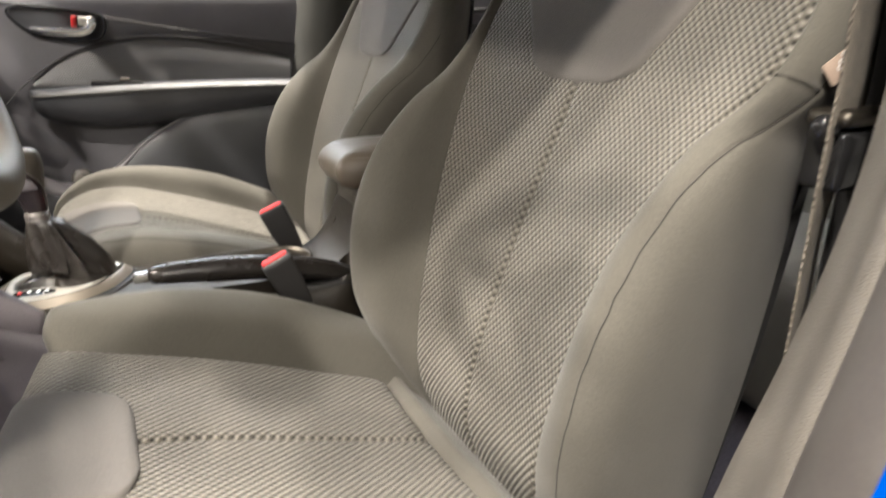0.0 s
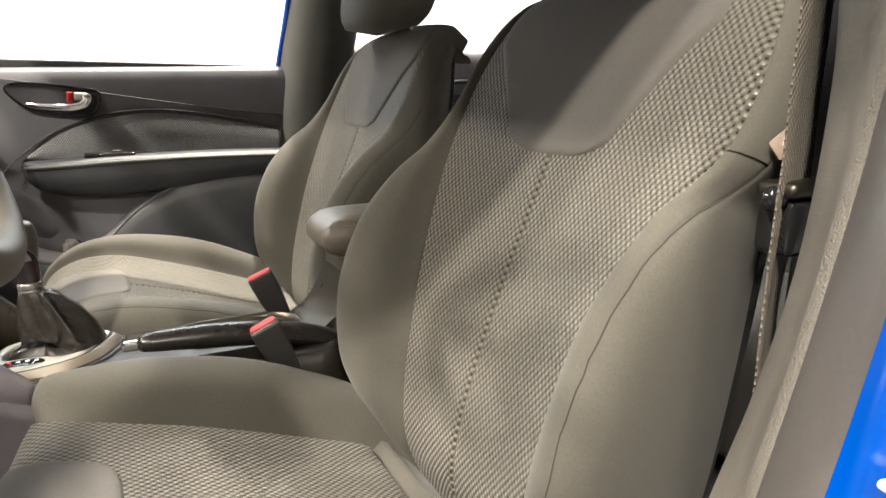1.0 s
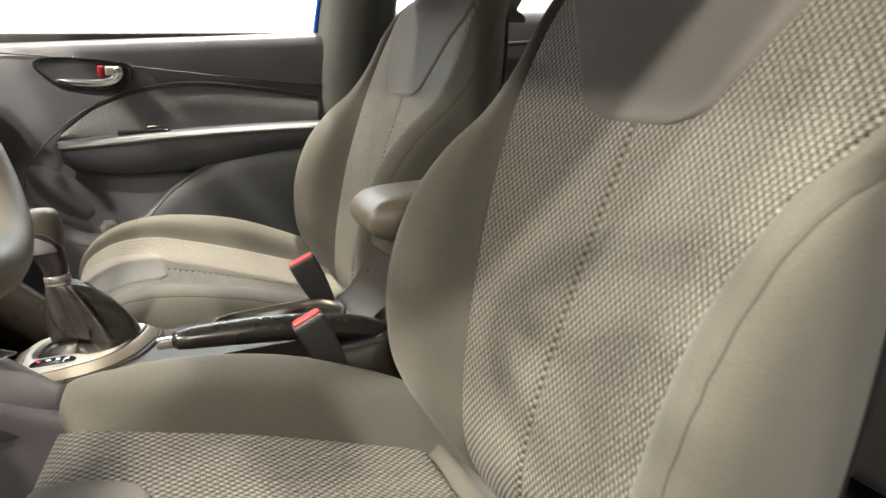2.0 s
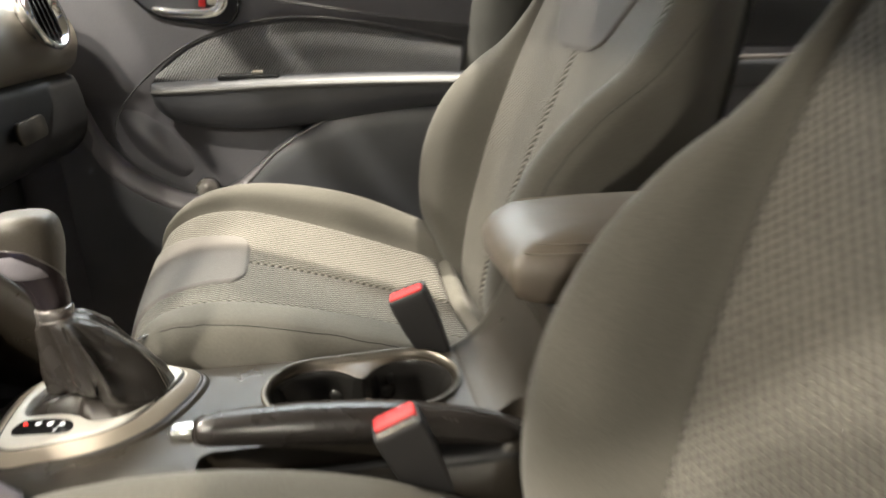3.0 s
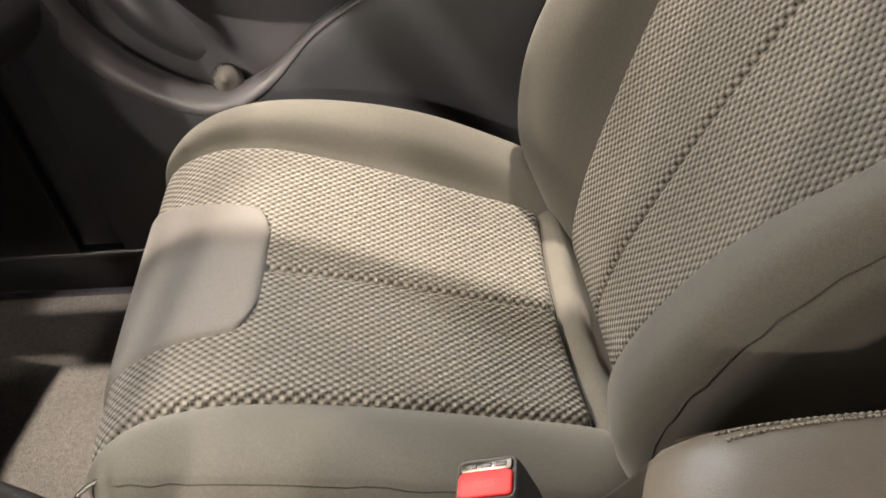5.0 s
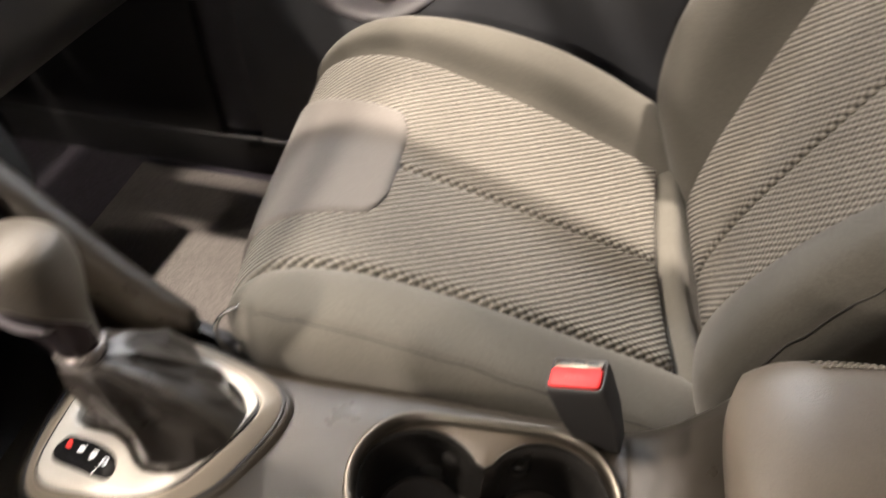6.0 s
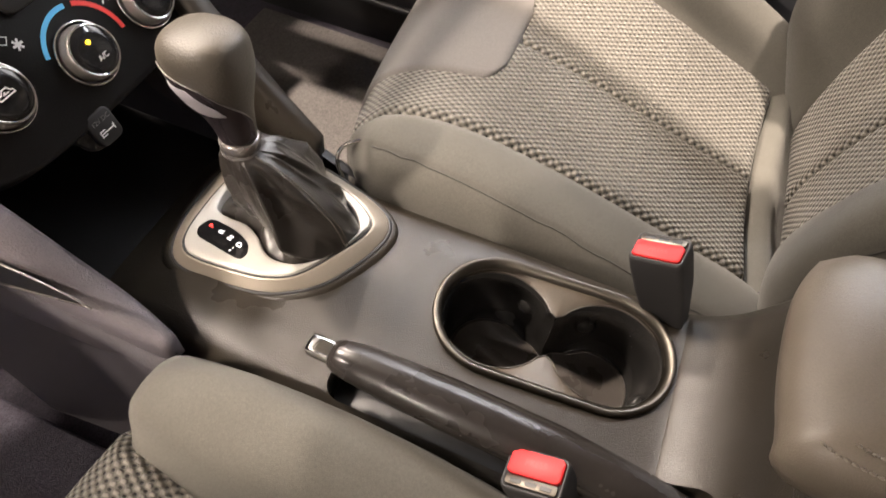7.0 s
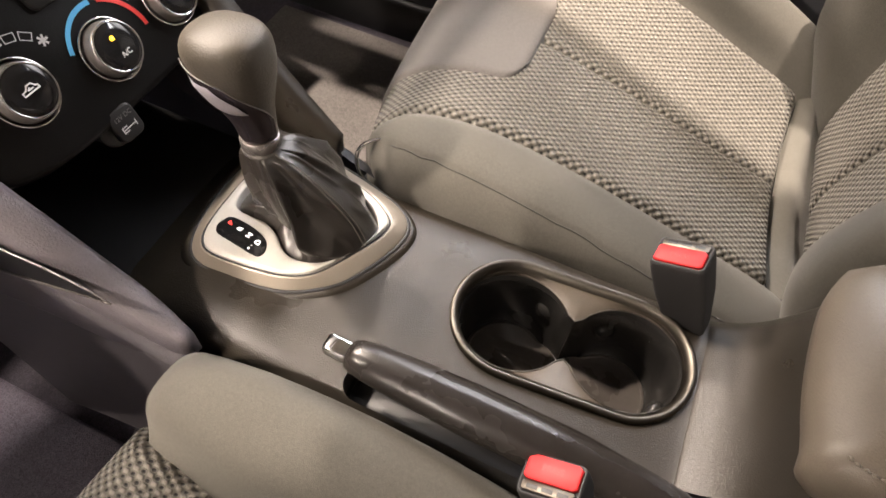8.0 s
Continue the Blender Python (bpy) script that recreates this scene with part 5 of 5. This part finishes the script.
# ---------------------------------------------------------------- passenger door, seen from inside
door = tagged(thing("front_door", (-0.1, 0.70, 0.35)), "charcoal passenger door panel with armrest and cloth inset, closed", "car door")
E0 = Matrix.Translation((0.1, -0.70, -0.35))


def opart(name, bm, material, label="", parent=None, smooth=True):
    return part(name, moved(bm, E0), material, parent or door, label, smooth)


STRIP = grained("strip_metal", (0.06, 0.059, 0.058), 0.42, 900, 0.0, 0.25)
DOOR_RIM = grained("door_rim", (0.15, 0.142, 0.152), 0.34, 600)
SW = spline([(-0.62, 0.98), (-0.50, 0.90), (-0.428, 0.797), (-0.391, 0.711), (-0.329, 0.649), (-0.249, 0.615), (-0.178, 0.643), (-0.094, 0.712), (0.008, 0.764), (0.108, 0.777), (0.19, 0.780), (0.30, 0.782)], 66)
# recessed main panel, leaning out towards the window
rows = []
for x in np.linspace(-0.62, 0.255, 50):
    row = []
    for z, y in ((0.32, 0.72), (0.60, 0.732), (0.76, 0.730), (0.81, 0.708), (0.86, 0.70), (0.94, 0.704), (0.985, 0.708), (1.005, 0.714), (1.016, 0.724), (1.022, 0.745), (1.022, 0.77)):
        zz = z + (0.03 * (x + 0.05) if z > 0.9 else 0)
        lean = 0.045 * max(0, (zz - 0.35) / 0.7)
        row.append((x + lean - 0.02, y, zz))
    rows.append([tuple(p) for p in spline(row, 34)])
opart("panel", grid(rows), DOOR_VINYL, "charcoal moulded door panel")
# lower pocket with its swooping top edge
rows = []
for x, z in SW:
    if z > 0.86:
        continue
    lean = min(0.015, 0.1 * (z - 0.6))
    low = 0.36
    rows.append([(x, 0.716, z - 0.004), (x, 0.700, z + 0.001), (x, 0.690, z), (x, 0.680, z - 0.006), (x, 0.673, z - 0.02), (x, 0.668, z - 0.06), (x, 0.665, 0.5 * z + 0.5 * low), (x, 0.675, low)])
opart("map_pocket", grid([[tuple(p) for p in spline(r, 24)] for r in rows]), DOOR_PLASTIC, "smooth charcoal lower panel with a swooping edge")
rows = []
for k, (x, z) in enumerate(SW):
    if z > 0.93 or x > 0.24:
        continue
    d = SW[min(k + 1, len(SW) - 1)] - SW[max(k - 1, 0)]
    d = d / np.linalg.norm(d)
    nx, nz = d[1], -d[0]
    wd = float(np.interp(x, (-0.5, -0.30, -0.20, -0.12, 0.0, 0.25), (0.026, 0.022, 0.014, 0.005, 0.002, 0.002)))
    rows.append([(x + nx * wd * a, 0.679 + b * min(1.0, wd / 0.014), z + nz * wd * a) for a, b in ((0.0, 0.036), (-0.1, 0.012), (0.0, 0.002), (0.3, -0.006), (0.7, -0.010), (1.1, -0.008), (1.3, 0.002), (1.4, 0.02))])
opart("pocket_rim", grid([[tuple(p) for p in spline(r, 20)] for r in rows]), DOOR_RIM, "smooth pale rim round the door recess")
# arch from the armrest round to the front of the door
arch = [(x, 0.690 - 0.004 * math.sin(k / 40), z) for k, (x, z) in enumerate(spline([(0.235, 0.885), (0.12, 0.908), (-0.02, 0.926), (-0.13, 0.918), (-0.225, 0.888), (-0.30, 0.838), (-0.36, 0.775), (-0.372, 0.72), (-0.335, 0.67), (-0.27, 0.632)], 60))]
# dark tube stands in for the shade along the arch's soft step
opart("arch_shade", tube([(p[0], p[1] + 0.006, p[2]) for p in arch], np.interp(np.linspace(0, 1, len(arch)), (0, 0.1, 0.45, 0.62, 0.75, 1), (0.003, 0.0045, 0.0045, 0.003, 0.0015, 0.001)), 10, 0.5), RUBBER, "dark line for the shade round the armrest recess")
# woven inset between arch and armrest
rows, uv = [], []
top = spline([(-0.295, 0.832), (-0.225, 0.880), (-0.13, 0.910), (-0.02, 0.918), (0.12, 0.900), (0.232, 0.878)], 40)
bot = spline([(-0.296, 0.824), (-0.20, 0.824), (-0.1, 0.828), (0.0, 0.832), (0.12, 0.834), (0.23, 0.834)], 40)
for k, (a, b) in enumerate(zip(top, bot)):
    xs = [a * (1 - s) + b * s for s in np.linspace(0, 1, 10)]
    rows.append([(p[0], 0.694 - 0.006 * math.sin(math.pi * s), p[1]) for p, s in zip(xs, np.linspace(0, 1, 10))])
    uv.append([(p[0], p[1]) for p in xs])
opart("inset", grid(rows, uv=uv), MESH_CLOTH, "black and grey woven cloth inset")
# armrest shelf
rows = []
for x, z, d, hgt in spline([(-0.305, 0.806, 0.010, 0.02), (-0.295, 0.808, 0.030, 0.035), (-0.26, 0.811, 0.050, 0.055), (-0.15, 0.817, 0.062, 0.07), (0.0, 0.822, 0.066, 0.068), (0.15, 0.823, 0.066, 0.05), (0.25, 0.822, 0.064, 0.045)], 40):
    y = 0.70
    rows.append([(x, y, z + 0.012), (x, y - d * 0.55, z + 0.012), (x, y - d * 0.85, z + 0.008), (x, y - d, z - 0.002), (x, y - d * 0.97, z - 0.010), (x, y - d * 0.8, z - hgt * 0.55), (x, y - d * 0.35, z - hgt), (x, y + 0.01, z - hgt * 1.15)])
rest = opart("armrest", grid([[tuple(p) for p in spline(r, 24)] for r in rows], cap=False), DOOR_PLASTIC, "padded door armrest")
strip = [(r[3][0], r[3][1] - 0.001, r[3][2] + 0.001) for r in rows[2:]]
opart("trim_strip", tube(strip, np.interp(np.linspace(0, 1, len(strip)), (0, 0.1, 0.8, 1), (0.002, 0.0045, 0.0045, 0.003)), 10), STRIP, "dull metallic strip along the armrest", rest)
sw = opart("window_switch", rbox(-0.19, -0.09, 0.655, 0.69, 0.826, 0.836, 0.003), GLOSS_BLACK, "black window switch", rest)
opart("switch_rocker", rbox(-0.135, -0.115, 0.662, 0.68, 0.834, 0.842, 0.003), GUN, parent=sw)
# crease line under the window, its shade put in as a dark colour
cr = spline([(-0.5, 0.700, 1.0), (-0.30, 0.700, 0.985), (-0.10, 0.698, 0.955), (0.1, 0.697, 0.928), (0.245, 0.698, 0.912)], 30)
opart("crease", tube([(p[0], p[1] + 0.0015, p[2]) for p in cr], 0.004, 10, 0.4), RUBBER, "crease under the window, darkened for shade")
# inner handle in its dark bowl
HM = frame_at((-0.228, 0.700, 0.948), (0, -1, 0), (1, 0, 0)) @ Matrix.Rotation(radians(-4), 4, "Z") @ Matrix.Scale(1.1, 4)
bowl_o = ring_spline([(-0.085, 0.012), (-0.06, 0.026), (0.03, 0.026), (0.068, 0.020), (0.072, -0.002), (0.055, -0.026), (0.0, -0.028), (-0.05, -0.020)], 60)
fr = opart("handle_bezel", moved(grid([[(p[0] * s, p[1] * s, h) for p in bowl_o] for s, h in ((1.04, -0.004), (1.03, 0.004), (0.97, 0.006), (0.92, 0.003), (0.88, -0.001), (0.5, -0.0015), (0.02, -0.002))], close=True, cap=True), HM), DOOR_PLASTIC, "dark bowl of the inner door handle")
opart("handle_rim", moved(tube([(p[0] * 0.99, p[1] * 0.99, 0.0045) for p in np.vstack([bowl_o, bowl_o[:1]])], 0.0022, 8), HM), GLOSS_BLACK, parent=fr)
lev = spline([(-0.052, -0.012, 0.008), (-0.02, -0.015, 0.012), (0.02, -0.014, 0.013), (0.042, -0.008, 0.012), (0.05, 0.004, 0.011), (0.047, 0.012, 0.010)], 24)
opart("handle", moved(tube(lev, np.interp(np.linspace(0, 1, 25), [0, 0.1, 0.6, 0.85, 1], [0.003, 0.006, 0.0075, 0.010, 0.008]), 14, 0.8, (0, 0, 1)), HM), CHROME, "chrome inner door handle")
opart("lock_tab", moved(rbox(0.016, 0.026, -0.004, 0.016, 0.004, 0.012, 0.002), HM), RED, "red lock flag")
opart("lock_knob", moved(rbox(0.028, 0.052, 0.0, 0.016, 0.004, 0.013, 0.003), HM), SATIN)
# pale stud and speaker bulge in the front of the recess
opart("stud", moved(lathe([(0.022, -0.012), (0.015, -0.004), (0.009, 0.002), (0.0065, 0.008), (0.003, 0.011), (0.0006, 0.0115)], 28), frame_at((-0.237, 0.700, 0.632), (0, -0.85, 0.5), (1, 0, 0))), grained("stud_plastic", (0.24, 0.225, 0.21), 0.28), "small pale domed stud")
rows = []
for k in range(25):
    t = k / 24
    c = np.array((-0.372, 0.775)) * (1 - t) + np.array((-0.268, 0.650)) * t
    wd = 0.036 * math.sin(math.pi * (0.08 + 0.84 * t)) ** 0.6
    side_way = np.array((0.77, 0.64))
    rows.append([(*(c + side_way * wd * a)[:1], 0.7335 - 0.026 * math.sin(math.pi * t) ** 0.8 * math.cos(a * math.pi / 2) ** 1.5, (c + side_way * wd * a)[1]) for a in np.linspace(-1, 1, 17)])
opart("speaker_bulge", grid(rows), DOOR_VINYL, "soft moulded swelling in the door recess")
# window seal and pane, outer skin
opart("window_seal", rbox(-0.66, 0.275, 0.742, 0.756, 1.005, 1.03, 0.004), RUBBER)
opart("outer_skin", rbox(-0.66, 0.27, 0.775, 0.785, 0.35, 1.0, 0.003), BLUE_PAINT)
fr_ = spline([(0.262, 0.745, 1.02), (0.285, 0.695, 1.18), (0.30, 0.635, 1.36)], 10)
opart("window_frame", tube([(p[0] - 0.012, p[1], p[2]) for p in fr_], 0.008, 10), BLUE_PAINT, "blue window frame edge")

# rear passenger door and rear bench
rear = tagged(thing("rear_door", (0.85, 0.72, 0.35)), "charcoal rear door panel with armrest, closed", "car door")
R0 = Matrix.Translation((-0.85, -0.72, -0.35))
rows = [[(x, y, z) for z, y in ((0.35, 0.71), (0.7, 0.70), (0.80, 0.70), (0.95, 0.705), (1.04, 0.712), (1.075, 0.73), (1.08, 0.77))] for x in np.linspace(0.42, 1.35, 12)]
part("panel", moved(grid([[tuple(p) for p in spline(r, 20)] for r in rows]), R0), DOOR_VINYL, rear, "charcoal moulded panel")
part("crease", moved(tube([(0.42, 0.70, 0.985), (0.8, 0.70, 1.0), (1.35, 0.70, 1.02)], 0.006), R0), DARK_PLASTIC, rear)
part("armrest", moved(rbox(0.5, 1.1, 0.64, 0.705, 0.80, 0.86, 0.018), R0), DOOR_PLASTIC, rear, "padded rear door armrest")
part("trim_strip", moved(tube([(0.5, 0.638, 0.856), (0.8, 0.638, 0.860), (1.1, 0.638, 0.862)], 0.005), R0), COLLAR, rear)
part("inset", moved(rbox(0.5, 1.15, 0.692, 0.703, 0.875, 0.965, 0.005), R0), DARK_PLASTIC, rear)
bench = tagged(thing("rear_bench", (1.1, 0, 0.255)), "taupe cloth rear bench", "car seat")
part("cushion", moved(rbox(0.80, 1.32, -0.64, 0.64, 0.30, 0.56, 0.05, 5), Matrix.Translation((-1.1, 0, -0.255))), SEAT_CLOTH, bench)
part("backrest", moved(moved(rbox(-0.07, 0.07, -0.64, 0.64, 0, 0.62, 0.05, 5), Matrix.Translation((1.3, 0, 0.5)) @ Matrix.Rotation(radians(20), 4, "Y")), Matrix.Translation((-1.1, 0, -0.255))), SEAT_CLOTH, bench)

# ---------------------------------------------------------------- belt, tag, mats
belt = tagged(thing("seat_belt", (0.29, -0.62, 0.3)), "dark woven seat belt hanging beside the driver seat", "seat belt")
L0 = Matrix.Translation((-0.29, 0.62, -0.3))
line = spline([(0.336, -0.605, 1.30), (0.324, -0.605, 1.1), (0.322, -0.605, 0.97), (0.318, -0.608, 0.90), (0.305, -0.610, 0.82), (0.298, -0.615, 0.74), (0.285, -0.625, 0.5), (0.28, -0.635, 0.32)], 60)
rows, uv = [], []
for k, p in enumerate(line):
    s = 1.0 if p[2] > 0.89 else max(0.7, 1 - (0.89 - p[2]) * 4)
    rows.append([(p[0] - 0.034 * s, p[1] - 0.012, p[2]), (p[0] - 0.008 * s, p[1] - 0.002, p[2]), (p[0] + 0.008 * s, p[1] + 0.003, p[2]), (p[0] + 0.024 * s, p[1] + 0.005, p[2])])
    uv.append([(0, p[2]), (0.015, p[2]), (0.03, p[2]), (0.046, p[2])])
web = part("webbing", moved(grid(rows, uv=uv), L0), WEBBING, belt)
web.modifiers.new("thickness", "SOLIDIFY").thickness = 0.0015
part("tongue", moved(rbox(0.296, 0.356, -0.625, -0.592, 0.886, 0.898, 0.005), L0), GUN, belt, "dull metal belt tongue")
part("tongue_grip", moved(rbox(0.299, 0.354, -0.624, -0.592, 0.842, 0.885, 0.006), L0), GLOSS_BLACK, belt, "black plastic tongue grip")
part("tongue_knob", moved(moved(lathe([(0.006, -0.01), (0.0095, -0.002), (0.0085, 0.003), (0.002, 0.005)], 28), frame_at((0.293, -0.612, 0.886), (-0.5, -0.8, 0.1), (0, 0, 1))), L0), GLOSS_BLACK, belt)

part("belt_guide", moved(rbox(0.352, 0.47, -0.655, -0.585, 0.27, 1.32, 0.012), L0), DARK_PLASTIC, belt, "dark pillar lining behind the belt")

across = [Vector(p) + Vector((-0.0004, -0.0004, 0.0002)) for p in tag_row]
part("seam", tube(across, 0.0007, 6), SEAM, driver_seat)
TM = frame_at((0.337, -0.2625, 0.654), (-0.35, -0.92, 0.12), (1, 0, 0)) @ Matrix.Rotation(radians(35), 4, "Z")
tag = part("airbag_tag", moved(slab(rounded(0.022, 0.017, 0.002), 0.0012, 0.0004), TM), TAG_CLOTH, driver_seat, "small brown sewn-in cloth tag")
writing("SRS", 0.009, TM @ Matrix.Translation((0.004, 0.002, 0.0016)) @ Matrix.Rotation(radians(40), 4, "Z"), WHITE_PRINT, tag)

tagged(part("floor_mat", rbox(-0.71, -0.30, 0.17, 0.67, 0.256, 0.268, 0.005), MAT_CARPET), "grey carpet mat in the passenger footwell", "floor mat", "floor mats")
tagged(part("floor_mat", rbox(-0.72, -0.30, -0.62, -0.14, 0.256, 0.268, 0.005), DRIVER_MAT), "bluish grey carpet mat in the driver footwell", "floor mat", "floor mats")
wire = spline([(-0.196, 0.140, 0.632), (-0.214, 0.130, 0.634), (-0.224, 0.121, 0.629), (-0.226, 0.115, 0.616), (-0.219, 0.111, 0.601), (-0.206, 0.110, 0.587), (-0.194, 0.114, 0.572), (-0.190, 0.118, 0.555)], 32)
tagged(part("cable", tube(wire, 0.0018, 8), CHROME), "thin bare wire looped below the passenger seat", "cable")
